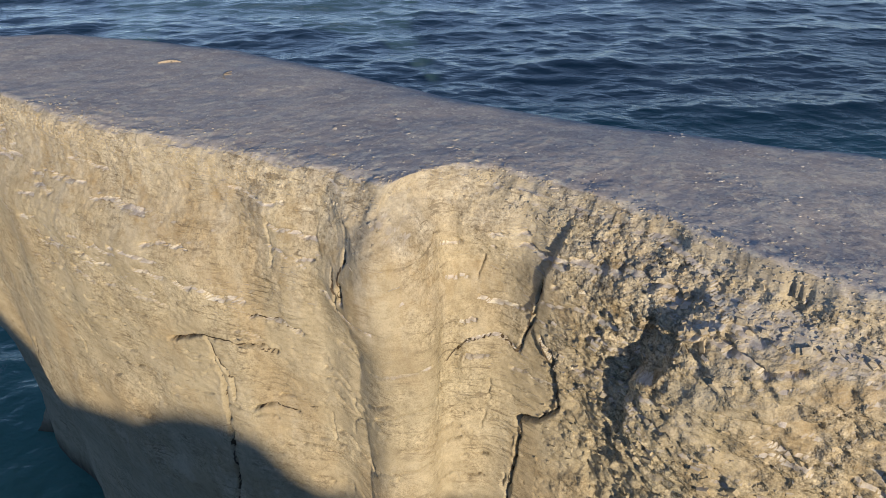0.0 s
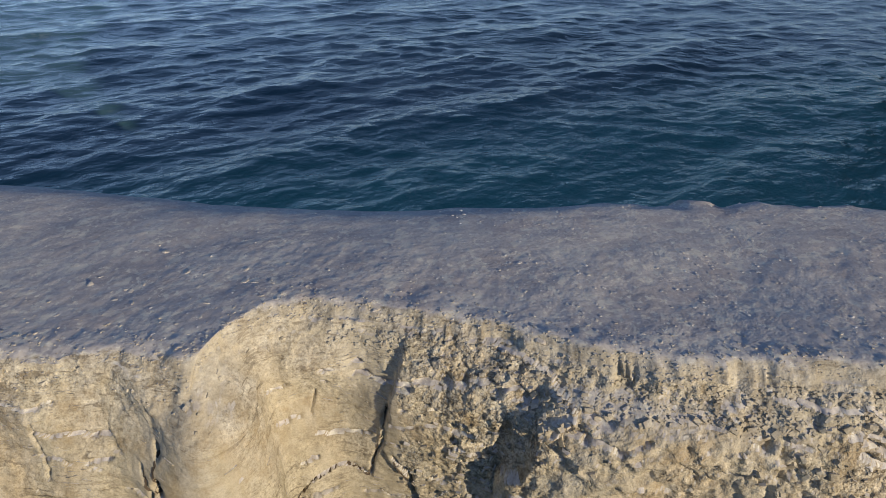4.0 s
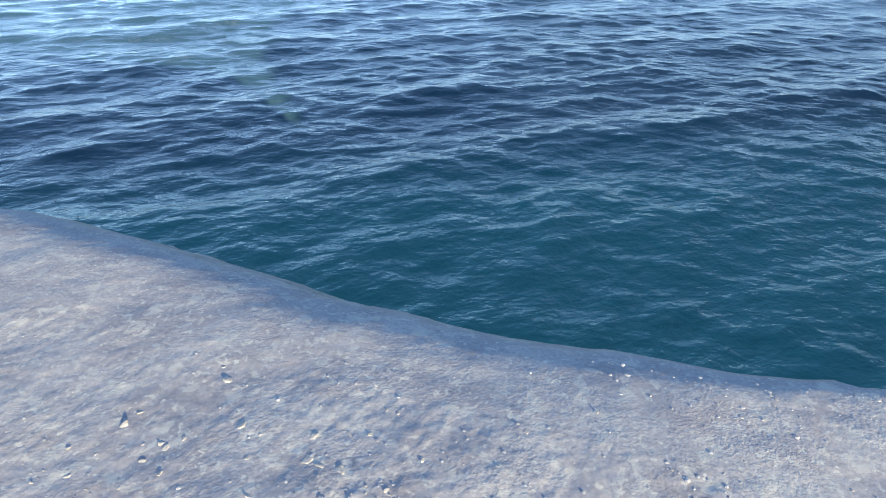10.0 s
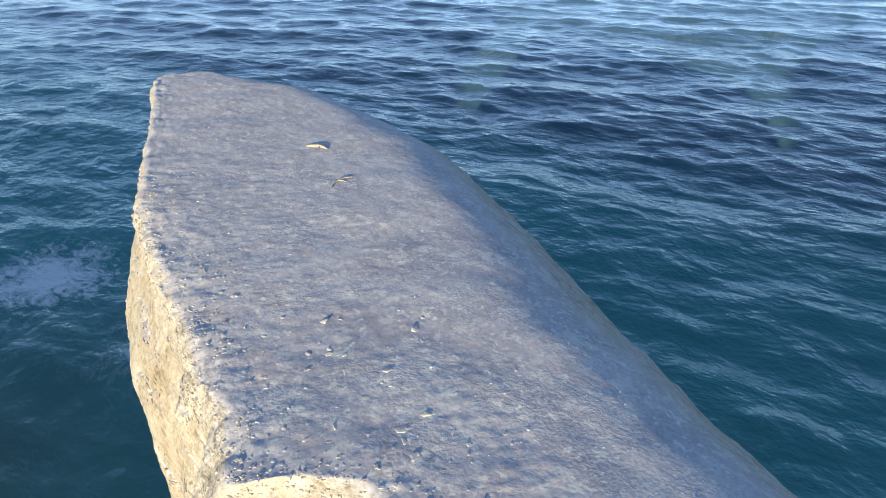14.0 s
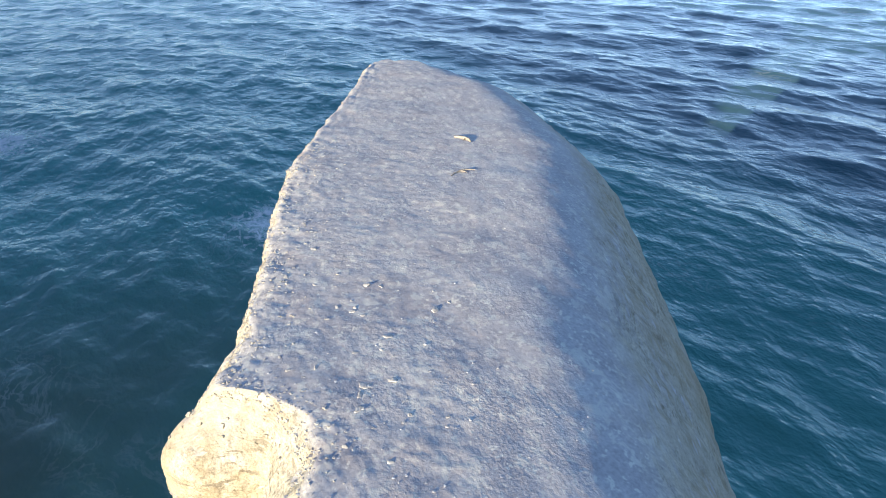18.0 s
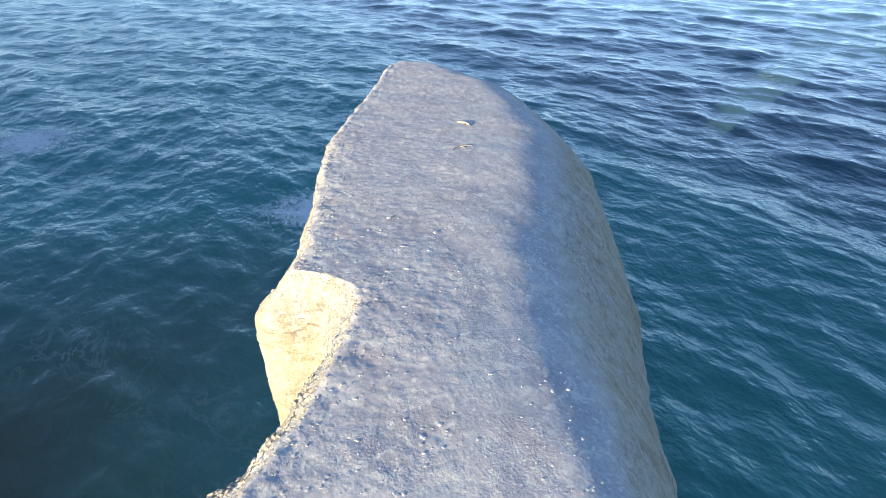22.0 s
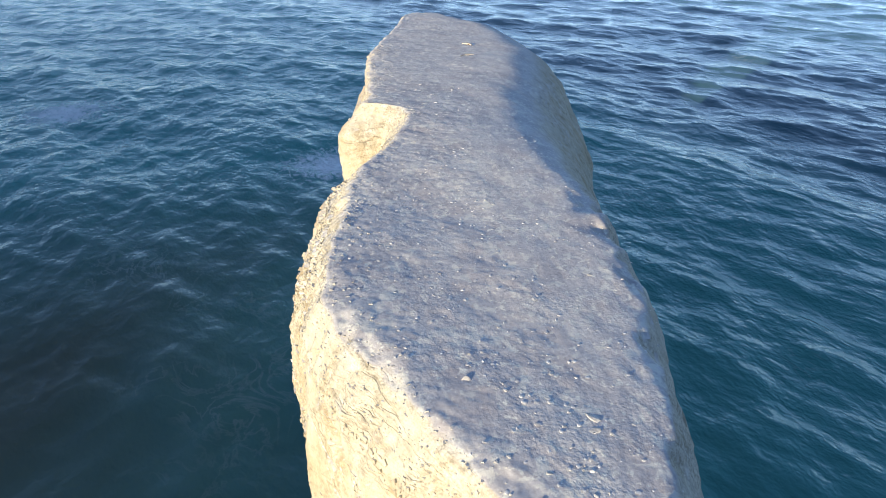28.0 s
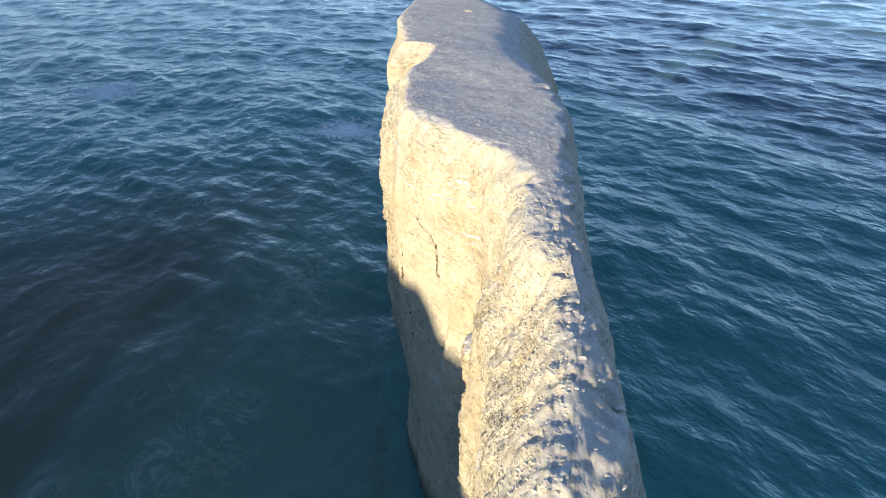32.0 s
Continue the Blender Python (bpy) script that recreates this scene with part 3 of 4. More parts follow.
    off -= (0.012 + 0.02 * rough) * pits * (0.5 + 0.8 * sstep(-0.3, 0.5, fbm(wall, 1.6, 2, 46)))
    # beds: low shelves
    bed = vnoise(np.column_stack([S * 0.35 + 0.6 * np.sin(Zr), Zr * 2.1 + 0.25 * np.sin(S * 0.9), 0 * S]), 1.0, 57)
    off += 0.008 * np.sign(bed) * np.minimum(1, np.abs(bed) * 6) * sstep(0.2, 1.0, below)
    # the buttress stands proud of the smooth face along a jagged joint
    wav = 0.05 * fbm(wall, 0.35, 3, 48, 0.6)
    edge_at = np.interp(Zr, [-9, -5.3, -3.5, -3.35, -2.9, -2.14, -1.9, -1.64, -0.95, -0.5, 0], [18.1, 18.3, 18.38, 18.62, 18.92, 18.88, 18.62, 18.45, 18.58, 18.69, 18.75])
    proud = np.interp(Zr, [-9, -5.0, -3.4, -2.9, -2.1, -1.7, -1.0, -0.5, -0.1, 0], [0.03, 0.05, 0.05, 0.10, 0.11, 0.05, 0.09, 0.13, 0.07, 0.0])
    d = S - edge_at + wav
    off += proud * sstep(-0.02, 0.05, d) * (1 - sstep(0.5, 1.7, d))
    # a boulder-like swelling with a scoop before it
    edge_at = np.interp(Zr, [-3.2, -2.5, -2.2, -1.7, -1.45, -1.3, -1.0, -0.5, -0.2, 0], [20.4, 20.2, 20.02, 19.93, 20.08, 20.36, 20.44, 20.5, 20.44, 20.4])
    proud = np.interp(Zr, [-3.2, -2.7, -2.2, -1.8, -1.2, -0.6, -0.2, 0], [0.0, 0.04, 0.13, 0.18, 0.17, 0.10, 0.03, 0.0])
    d = S - edge_at + 1.3 * wav
    off += proud * sstep(-0.03, 0.08, d) * (1 - sstep(0.3, 1.6, d))
    off -= 0.11 * np.exp(-((S - 19.95 - 0.25 * (Zr + 1.4)) / 0.27) ** 2 - ((Zr + 1.35) / 0.75) ** 4)
    off += 0.26 * np.exp(-((S - 24.2) / 2.2) ** 4) * sstep(-0.1, 0.7, below) * (1 - 0.6 * sstep(6.5, 10.0, below))
    off += 0.27 * np.exp(-((S - 14.7) / 0.95) ** 4) * sstep(0.2, 1.2, below) * (1 - 0.6 * sstep(1.5, 3.0, below))
    off += 0.35 * sstep(28.05, 28.3, S) * (1 - sstep(30.5, 32.5, S)) * sstep(3.8, 6.0, below)
    # the spur slopes out below its crest to a blunt shoulder
    off += 0.58 * sstep(32.1, 33.0, S + 0.12 * np.sin(2.1 * Zr)) * (1 - sstep(35.5, 38.0, S)) * sstep(0.05, 1.15, below) * (1 - 0.35 * sstep(5.0, 11.0, below))
    # the western face leans out under the rim
    off += 0.55 * sstep(2.5, 5.5, S) * (1 - sstep(12.0, 15.3, S)) * sstep(0.4, 1.9, below)
    off += 0.20 * np.exp(-((S - 13.75) / 0.45) ** 2) * np.exp(-((below - 0.65) / 0.35) ** 2)
    off += 0.20 * np.exp(-((S - 23.7) / 1.2) ** 4) * sstep(0.5, 1.3, below)
    off += 0.19 * np.exp(-((S - 15.3) / 0.5) ** 2) * sstep(2.0, 3.2, below)
    # a blunt rib, a shallow bay and the battered buttress stand out below the rim
    table = np.arange(14.5, 32.0, 0.02)
    batter = np.interp(table, [15.2, 15.45, 15.65, 15.85, 16.1, 16.4, 16.7, 17.0, 17.4, 17.9, 18.25, 18.6, 19.1, 19.6, 20.2, 21.3, 21.9, 22.6, 24.0, 24.6, 25.3, 26.2, 27.0, 27.6, 29.0, 30.0, 31.0],
                       [0, 0.06, 0.27, 0.46, 0.54, 0.42, 0.20, 0.12, 0.10, 0.08, 0.18, 0.25, 0.33, 0.38, 0.44, 0.48, 0.32, 0.25, 0.05, -0.10, -0.25, -0.10, 0, 0.13, 0.15, 0.05, 0], left=0, right=0)
    soft = np.exp(-0.5 * (np.arange(-30, 31) * 0.02 / 0.17) ** 2)
    batter = np.interp(S, table, np.convolve(batter, soft / soft.sum(), "same"))
    reach = np.interp(S, [15, 15.7, 16.1, 17.5, 18.3, 20.0, 21.0], [0.4, 0.45, 0.65, 0.6, 0.95, 0.8, 0.55])
    off += batter * (1 + 0.55 * np.exp(-((S - 16.0) / 0.45) ** 2) * sstep(1.1, 2.2, below)) * sstep(0.0, 1.0, below / reach) * (1 - 0.4 * sstep(6.0, 11.0, below))
    off += 0.12 * np.exp(-((S - 15.72) / 0.24) ** 2) * sstep(0.0, 0.15, below) * np.exp(-(below / 0.75) ** 2)
    off += 0.24 * np.exp(-((S - 17.5) / 0.55) ** 4) * np.exp(-((below - 0.5) / 0.35) ** 2)
    off += 0.8 * np.tile(fill, len(zw)) * sstep(0.5, 2.6, below)
    # lower wall: the sea has cut it back, then the foot spreads
    off -= 0.55 * sstep(5.5, 11.0, below) * (0.6 + 0.4 * np.tanh(big))
    off += 1.25 * sstep(10.6, 13.4, below) * (0.12 + 0.88 * sstep(LEN_SUN - 1.5, LEN_SUN + 1.5, S))
    # short level fractures all over the wall
    rng = np.random.default_rng(21)
    short = []
    for _ in range(240):
        s0, z0 = rng.uniform(6, 31), -0.35 - 7.0 * rng.random() ** 1.3
        pts, n = [(s0, z0)], rng.integers(2, 6)
        for _ in range(n):
            pts.append((pts[-1][0] + rng.uniform(0.12, 0.34), pts[-1][1] + rng.normal(0, 0.03)))
        short.append((pts, 0.012, rng.uniform(0.04, 0.10)))
    for _ in range(36):
        s0, z0 = rng.uniform(6, 31), -0.3 - 5.5 * rng.random()
        pts = [(s0, z0)]
        for _ in range(rng.integers(2, 5)):
            pts.append((pts[-1][0] + rng.normal(0, 0.07), pts[-1][1] - rng.uniform(0.12, 0.3)))
        short.append((pts, 0.011, rng.uniform(0.02, 0.05)))
    for pts, half, deep in WEST_CRACKS + EAST_CRACKS + short:
        half = max(half, 0.011)
        m = (S > min(p[0] for p in pts) - 0.5) & (S < max(p[0] for p in pts) + 0.5)
        wob = 0.05 * vnoise(wall[m], 0.26, 71) + 0.022 * vnoise(wall[m], 0.09, 72)
        d = seg_dist(S[m] + wob, Zr[m] + wob, pts)
        rag = np.clip(0.9 + 0.6 * vnoise(wall[m], 0.16, 74), 0.35, 1.7)
        off[m] -= 1.4 * deep / (1 + (d / (1.1 * half * rag + 0.006)) ** 4) * sstep(-0.6, -0.1, vnoise(wall[m], 0.30, 73))
    wall[:, :2] += O * off[:, None]
    top_edge = wall[-cols:].copy()
    tops = []
    for u in us:
        xy = rim + (core - rim) * u
        dist = np.linalg.norm(core - rim, axis=1) * u
        ragged = np.clip(dist + 0.30 * wide * (1 - sstep(0.75, 1.1, wide)) * fbm(np.column_stack([xy, 0 * dist]), 0.7, 3, 87, 0.6) * np.clip(dist / 0.3, 0, 1), 0, None)
        z = TOP - drop * np.clip(1 - ragged / wide, 0, 1) ** 2.6
        xy = xy + (top_edge[:, :2] - rim) * np.clip(1 - dist / 0.25, 0, 1)[:, None]
        tops.append(np.column_stack([xy, z]))
    top = np.concatenate(tops)
    D = np.concatenate([np.linalg.norm(core - rim, axis=1) * u for u in us])
    flat = top * [1, 1, 0]
    lift = 0.035 * fbm(flat, 2.6, 3, 81) - 0.014 * (top[:, 1] - 9.0)
    soft = sstep(0.0, 0.3, D)
    rough_top = 0.055 * fbm(flat, 0.7, 5, 94, 0.62) * sstep(0.15, 0.9, -top[:, 2] + TOP)
    lumps = rough_top + 0.005 * fbm(flat, 0.5, 3, 91) + 0.004 * fbm(flat, 0.13, 2, 95)
    lumps += 0.024 * np.exp(-D / 0.4) * fbm(flat, 0.26, 3, 93, 0.6)
    east = sstep(12.0, 15.5, top[:, 0])
    lumps += east * (0.04 * fbm(flat, 0.5, 4, 97, 0.65) + 0.016 * vnoise(flat, 0.10, 99))
    fade = np.clip(D / 0.05, 0, 1)
    top[:, 2] += lift * soft + lumps * fade
    verts = np.concatenate([wall, top])
    return verts.reshape(len(zw) + len(us), cols, 3), s, len(zw)


BASE = Vector((4.0, 6.0, 0.0))
grid, s_of, wall_rows = build_stack()
pinnacle = tagged(new("rock_pinnacle"), "tall pale sandstone sea stack with guano-whitened flat top", "rock")
pinnacle.location = BASE


def rock_part(name, points, wrap, label, mat=CLIFF):
    rows, cols = points.shape[:2]
    ob = new(name, grid_mesh(name, points.reshape(-1, 3) - np.array(BASE), rows, cols, mat, wrap))
    ob.parent = pinnacle
    return tagged(ob, label)


ends = [int(np.searchsorted(s_of, v)) for v in (0.0, 18.72, 25.6, 32.6, LEN_SUN)]
for i, (name, label) in enumerate((("cliff_face", "smooth pale sunlit rock face with thin cracks"), ("buttress", "crumbling rough buttress with a shaded hollow"),
                                   ("cliff_face", "leaning cream rock face"), ("spur", "broken narrow spur of pale rock"))):
    rock_part(name, grid[:wall_rows, ends[i]:ends[i + 1] + 1], False, label, CRUMBLY if i % 2 else CLIFF)
rock_part("seaward_face", np.concatenate([grid[:wall_rows, ends[4]:], grid[:wall_rows, :1]], 1), False, "shaded pale rock face above the open sea")
summit = rock_part("summit", grid[wall_rows - 1:], True, "flat trodden top crusted with whitish guano")


def build_chips():
    """Broken edges of the thin beds and crumbs of rock that stick out of the sunlit wall."""
    rng = np.random.default_rng(31)
    cube = np.array([[x, y, z] for x in (-1, 1) for y in (-1, 1) for z in (-1, 1)], float)
    quads = np.array([[0, 1, 3, 2], [4, 6, 7, 5], [0, 4, 5, 1], [2, 3, 7, 6], [0, 2, 6, 4], [1, 5, 7, 3]])
    allv, allf = [], []
    while len(allv) < 8200:
        s0 = rng.uniform(7.0, 36.5)
        crumbly = 18.7 < s0 < 25.0 or s0 > 32.0
        depth = abs(rng.normal(0, 0.35)) + 0.03 if rng.random() < 0.4 else rng.uniform(0.1, 4.5)
        if depth > (2.6 if s0 > 25 else 4.4):
            continue
        gather = noise.noise((s0 * 0.8, depth * 1.5, 5.0)) + 0.5 * noise.noise((s0 * 2.6, depth * 4.5, 9.0))
        if (gather < rng.uniform(-0.25, 0.5) and depth > 0.35) or (14.3 < s0 < 17.8 and rng.random() < 0.93) or (25.5 < s0 < 31.5 and rng.random() < 0.7):
            continue
        c = int(np.searchsorted(s_of, s0))
        column = grid[:wall_rows, c]
        r = min(max(int(np.searchsorted(column[:, 2], column[-1, 2] - depth)), 3), wall_rows - 4)
        p = grid[r, c]
        t = grid[r, c + 3] - grid[r, c - 3]
        t[2] *= 0.2
        t /= np.linalg.norm(t)
        u = grid[r + 3, c] - grid[r - 3, c]
        n = np.cross(t, u)
        n /= np.linalg.norm(n)
        u = np.cross(n, t)
        if crumbly or depth < 0.3:
            size = (0.012 + 0.035 * rng.random() ** 2.2) * (0.6 if depth < 0.3 or s0 > 32.0 else 1.0)
            dims = np.array([size * rng.uniform(0.8, 1.6), size * rng.uniform(0.6, 1.0), size * rng.uniform(0.4, 0.9)])
            a = rng.normal(0, 0.6)
        else:
            dims = np.array([0.015 + 0.07 * rng.random() ** 2.0, rng.uniform(0.003, 0.009), rng.uniform(0.003, 0.010)])
            a = rng.normal(0, 0.16)
        v = cube * (1 + 0.5 * (rng.random((8, 3)) - 0.5)) * dims
        v[cube[:, 2] > 0, :2] *= rng.uniform(0.55, 0.95)
        ca, sa = math.cos(a), math.sin(a)
        t2, u2 = t * ca + u * sa, u * ca - t * sa
        allf.append(quads + 8 * len(allv))
        allv.append(p - np.array(BASE) + v[:, :1] * t2 + v[:, 1:2] * u2 + v[:, 2:] * n)
    # crumbs lying on the brink and all over the spur
    while len(allv) < 13200:
        s0 = rng.uniform(8.0, 39.5)
        spur = s0 > 31.5
        if not spur and rng.random() < 0.35:
            continue
        c = int(np.searchsorted(s_of, s0))
        r = wall_rows + (int(rng.uniform(0, 88)) if spur else int(abs(rng.normal(0, 16))))
        if r > wall_rows + 92 or noise.noise((s0 * 1.7, r * 0.12, 2.0)) < rng.uniform(-0.5, 0.3):
            continue
        p = grid[r, c] + (grid[r, c + 1] - grid[r, c]) * rng.random()
        size = 0.006 + (0.019 if spur else 0.013) * rng.random() ** 2.5
        v = cube * (1 + 0.6 * (rng.random((8, 3)) - 0.5)) * size * np.array([rng.uniform(0.8, 1.6), 1.0, rng.uniform(0.3, 0.6)])
        v[cube[:, 2] > 0, :2] *= rng.uniform(0.5, 0.9)
        a = rng.uniform(0, 6.28)
        v = np.column_stack([v[:, 0] * math.cos(a) - v[:, 1] * math.sin(a), v[:, 0] * math.sin(a) + v[:, 1] * math.cos(a), v[:, 2]])
        allf.append(quads + 8 * len(allv))
        allv.append(p - np.array(BASE) + v)
    me = bpy.data.meshes.new("rubble")
    me.from_pydata(np.concatenate(allv).tolist(), [], np.concatenate(allf).tolist())
    me.materials.append(CLIFF)
    return me


chips = new("rubble", build_chips())
chips.parent = pinnacle
tagged(chips, "broken bedding edges and crumbs on the rock face", kind="stuff")


def fissure(pts, half, seed):
    """The shade inside an open crack, painted as a dark, ragged, tapering ribbon."""
    rng = np.random.default_rng(seed)
    line = along(pts, np.arange(0, sum(math.dist(a, b) for a, b in zip(pts, pts[1:])), 0.035))
    verts = []
    for i, (s0, z0) in enumerate(line):
        d = line[min(i + 1, len(line) - 1)] - line[max(i - 1, 0)]
        d /= np.linalg.norm(d)
        wob = 0.03 * noise.noise((s0 * 4, z0 * 4, seed)) + 0.012 * noise.noise((s0 * 14, z0 * 14, seed))
        taper = min(1.0, 0.25 + 0.25 * min(i, len(line) - 1 - i))
        w = half * taper * (0.75 + 0.9 * abs(noise.noise((s0 * 6, z0 * 6, seed + 3.0))) + 0.3 * rng.random())
        for side in (-w, w):
            ss, zz = s0 - d[1] * (side + wob), z0 + d[0] * (side + wob)
            c = min(max(int(np.searchsorted(s_of, ss)), 4), len(s_of) - 5)
            column = grid[:wall_rows, c]
            r = min(max(int(np.searchsorted(column[:, 2], column[-1, 2] + zz)), 4), wall_rows - 5)
            k = (ss - s_of[c - 1]) / (s_of[c] - s_of[c - 1])
            p = grid[r, c - 1] * (1 - k) + grid[r, c] * k
            n = np.cross(grid[r, c + 4] - grid[r, c - 4], grid[r + 4, c] - grid[r - 4, c])
            p = p + 0.014 * n / np.linalg.norm(n)
            p[2] = column[-1, 2] + zz
            verts.append(p - np.array(BASE))
    me = bpy.data.meshes.new("fissure")
    me.from_pydata([tuple(v) for v in verts], [], [(i, i + 1, i + 3, i + 2) for i in range(0, len(verts) - 2, 2)])
    me.materials.append(CRACK_SHADE)
    ob = new("fissure", me)
    ob.parent = pinnacle
    return tagged(ob, "crack in the rock face, its shade drawn as a dark ribbon")


for k, (pts, half, deep) in enumerate(WEST_CRACKS + EAST_CRACKS):
    fissure(pts, half * 0.75, 40 + k)


# ---- the sea ----
def build_sea():
    view = np.arange(radians(-2), radians(200), 0.0062)
    rest = np.arange(radians(200), radians(358) - 0.01, 0.06)
    th = np.r_[view, rest]
    r = 5.0 * np.exp(np.arange(0, math.log(4200 / 5.0), 0.0062))
    R, TH = np.meshgrid(r, th, indexing="ij")
    X, Y = (3 + R * np.cos(TH)).ravel(), (4 + R * np.sin(TH)).ravel()
    cell = (R * 0.0062).ravel()
    Z = np.zeros_like(X)
    DX, DY = np.zeros_like(X), np.zeros_like(X)
    rng = np.random.default_rng(5)
    for lam in np.exp(np.linspace(math.log(0.9), math.log(26.0), 64)):
        a = radians(104) + rng.normal(0, 0.75 if lam < 6 else 0.5)
        kx, ky, k = math.cos(a), math.sin(a), 2 * math.pi / lam
        amp = 0.0062 * lam ** 0.66 * float(sstep(0.4, 2.4, lam))
        amp = amp * sstep(2.2, 5.0, lam / cell) * (0.75 + 0.5 * rng.random())
        ph = k * (kx * X + ky * Y) + rng.random() * 6.283
        Z += amp * np.cos(ph)
        q = 0.7 * amp * np.sin(ph)
        DX -= q * kx
        DY -= q * ky
    verts = np.column_stack([X + DX, Y + DY, Z])
    verts = np.concatenate([np.tile([[3.0, 4.0, 0.0]], (len(th), 1)), verts])
    return grid_mesh("sea", verts, len(r) + 1, len(th), WATER)


sea = tagged(new("sea", build_sea()), "dark blue open sea with wind chop and foam streaks", "sea", kind="structure")


# ---- an unseen dark disc under the sea, added to stop downward rays ----
def build_under_disc():
    r = np.array([0.5, 20, 60, 150, 400, 1200, 4300.0])
    th = np.linspace(0, 2 * math.pi, 64, endpoint=False)
    R, TH = np.meshgrid(r, th, indexing="ij")
    v = np.column_stack([(3 + R * np.cos(TH)).ravel(), (4 + R * np.sin(TH)).ravel(), np.full(R.size, -4.0)])
    v[:, 2] += 0.7 * fbm(v, 25.0, 2, 5)
    return grid_mesh("sea_bed", v, len(r), len(th), UNDER_DISC)


tagged(new("sea_bed", build_under_disc()), "unseen dark disc under the water that stops downward reflections", "sea bed", kind="structure")


# ---- the mainland cliff, whose shadow lies on the foot of the stack ----
def build_mainland():
    line = [(150, 74), (124, 66), (118, 50), (112, 20), (92, -20), (60, -48), (42, -57), (26, -59), (9, -58), (-10, -60), (-45, -72), (-120, -85), (-260, -90)]
    step = np.r_[np.arange(0, 142, 1.5), np.arange(142, 215, 0.3), np.arange(215, 470, 2.5)]
    p = along(line, step)
    # ridge height over the stretch that throws the shadow
    # raised west of x=10, out of view, to keep sun off the water
    ridge = np.interp(p[:, 0], [-120, -30, -12, 1.0, 4.0, 7.0, 10.0, 12.4, 13.2, 13.6, 14.7, 16.4, 17.1, 17.9, 19.2, 20.3, 20.7, 21.2, 23.2, 26.0, 28.2, 29.5, 30.3, 33.0, 38.0, 45.0, 60.0, 92.0, 112.0, 124.0, 150.0],
                      [29, 29.0, 29.0, 29.0, 27.0, 21.0, 19.3, 19.0, 18.1, 17.0, 17.0, 18.4, 18.3, 18.7, 19.8, 19.7, 18.9, 18.6, 18.8, 18.9, 19.2, 19.25, 18.4, 17.8, 18.2, 25.0, 30.0, 40.0, 46.0, 44.0, 46.0])
    t = np.gradient(p, axis=0)
    t /= np.linalg.norm(t, axis=1)[:, None]
    out = np.stack([t[:, 1], -t[:, 0]], 1)
    out *= np.sign((out * (np.array([0, 10]) - p)).sum(1))[:, None]
    rows = []
    for fr, back in ((-0.06, -2.5), (0.05, -1.2), (0.3, -0.6), (0.6, -0.2), (0.85, 0.2), (0.97, 0.5), (1.0, 1.0), (1.0, 2.2), (0.96, 12), (0.9, 60), (0.8, 200)):
        q = p - out * back
        z = ridge * fr
        v = np.column_stack([q, z])
        d = 0.9 * fbm(v, (4.0, 4.0, 5.0), 3, 7)
        v[:, :2] += out * d[:, None]
        if fr >= 0.97:
            v[:, 2] += 0.12 * fbm(v * [1, 1, 0], 1.1, 2, 9)
        rows.append(v)
    rows = np.array(rows)
    cape = int(np.searchsorted(step, 74.0))
    # the headland's shade is put into its rock colour, darker than the cliff's
    ends = (("headland", rows[:, : cape + 1], SHADED_SHORE), ("mainland_cliff", rows[:, cape:], CLIFF))
    return [grid_mesh(name, v.reshape(-1, 3), v.shape[0], v.shape[1], mat, wrap=False) for name, v, mat in ends]


cape_mesh, cliff_mesh = build_mainland()
headland = tagged(new("headland", cape_mesh), "rock headland rising from the sea, shade put into its dark colour", "cliff", kind="structure")
mainland = tagged(new("mainland_cliff", cliff_mesh), "pale mainland sea cliff with a rough rim", "cliff", kind="structure")


# ---- loose stones, pebbles and driftwood on the top ----
bpy.context.view_layer.update()


def ground(x, y):
    hit, place, normal, _ = summit.ray_cast(Vector((x, y, 40)) - BASE, Vector((0, 0, -1)))
    return (place + BASE, normal) if hit else (None, None)


def stone_mesh(name, seed, mat, squash=0.62):
    """A worn stone about one metre across, rounded with a few broken faces."""
    rng = random.Random(seed)
    bm = bmesh.new()
    bmesh.ops.create_icosphere(bm, subdivisions=3, radius=0.5)
    cuts = [Vector((rng.gauss(0, 1), rng.gauss(0, 1), rng.gauss(0, 0.7))).normalized() for _ in range(11)]
    depth = [rng.uniform(0.22, 0.42) for _ in cuts]
    sx, sy = rng.uniform(0.75, 1.2), rng.uniform(0.7, 1.0)
    off = Vector((rng.random() * 50, rng.random() * 50, 0))
    for v in bm.verts:
        for c, d in zip(cuts, depth):
            over = v.co.dot(c) - d
            if over > 0:
                v.co -= c * over * 0.95
        v.co += v.normal * (0.08 * noise.noise(v.co * 3 + off) + 0.06 * noise.noise(v.co * 8 + off))
        v.co.x *= sx
        v.co.y *= sy
        v.co.z *= squash
    me = bpy.data.meshes.new(name)
    bm.to_mesh(me)
    bm.free()
    me.polygons.foreach_set("use_smooth", [True] * len(me.polygons))
    me.materials.append(mat)
    return me


STONES = [stone_mesh("stone", i, STONE, 0.5 + 0.05 * i) for i in range(7)]
rnd = random.Random(11)


def place_stone(x, y, size, label):
    p, n = ground(x, y)
    if p is None:
        return
    ob = new("stone", rnd.choice(STONES))
    ob.matrix_world = Matrix.Translation(p - Vector((0, 0, 0.03 * size))) @ Euler((rnd.uniform(-0.25, 0.25), rnd.uniform(-0.25, 0.25), rnd.uniform(0, 6.28))).to_matrix().to_4x4() @ Matrix.Diagonal((size, size, size * rnd.uniform(0.24, 0.42), 1))
    tagged(ob, label, "stone", "loose stones on the guano top")


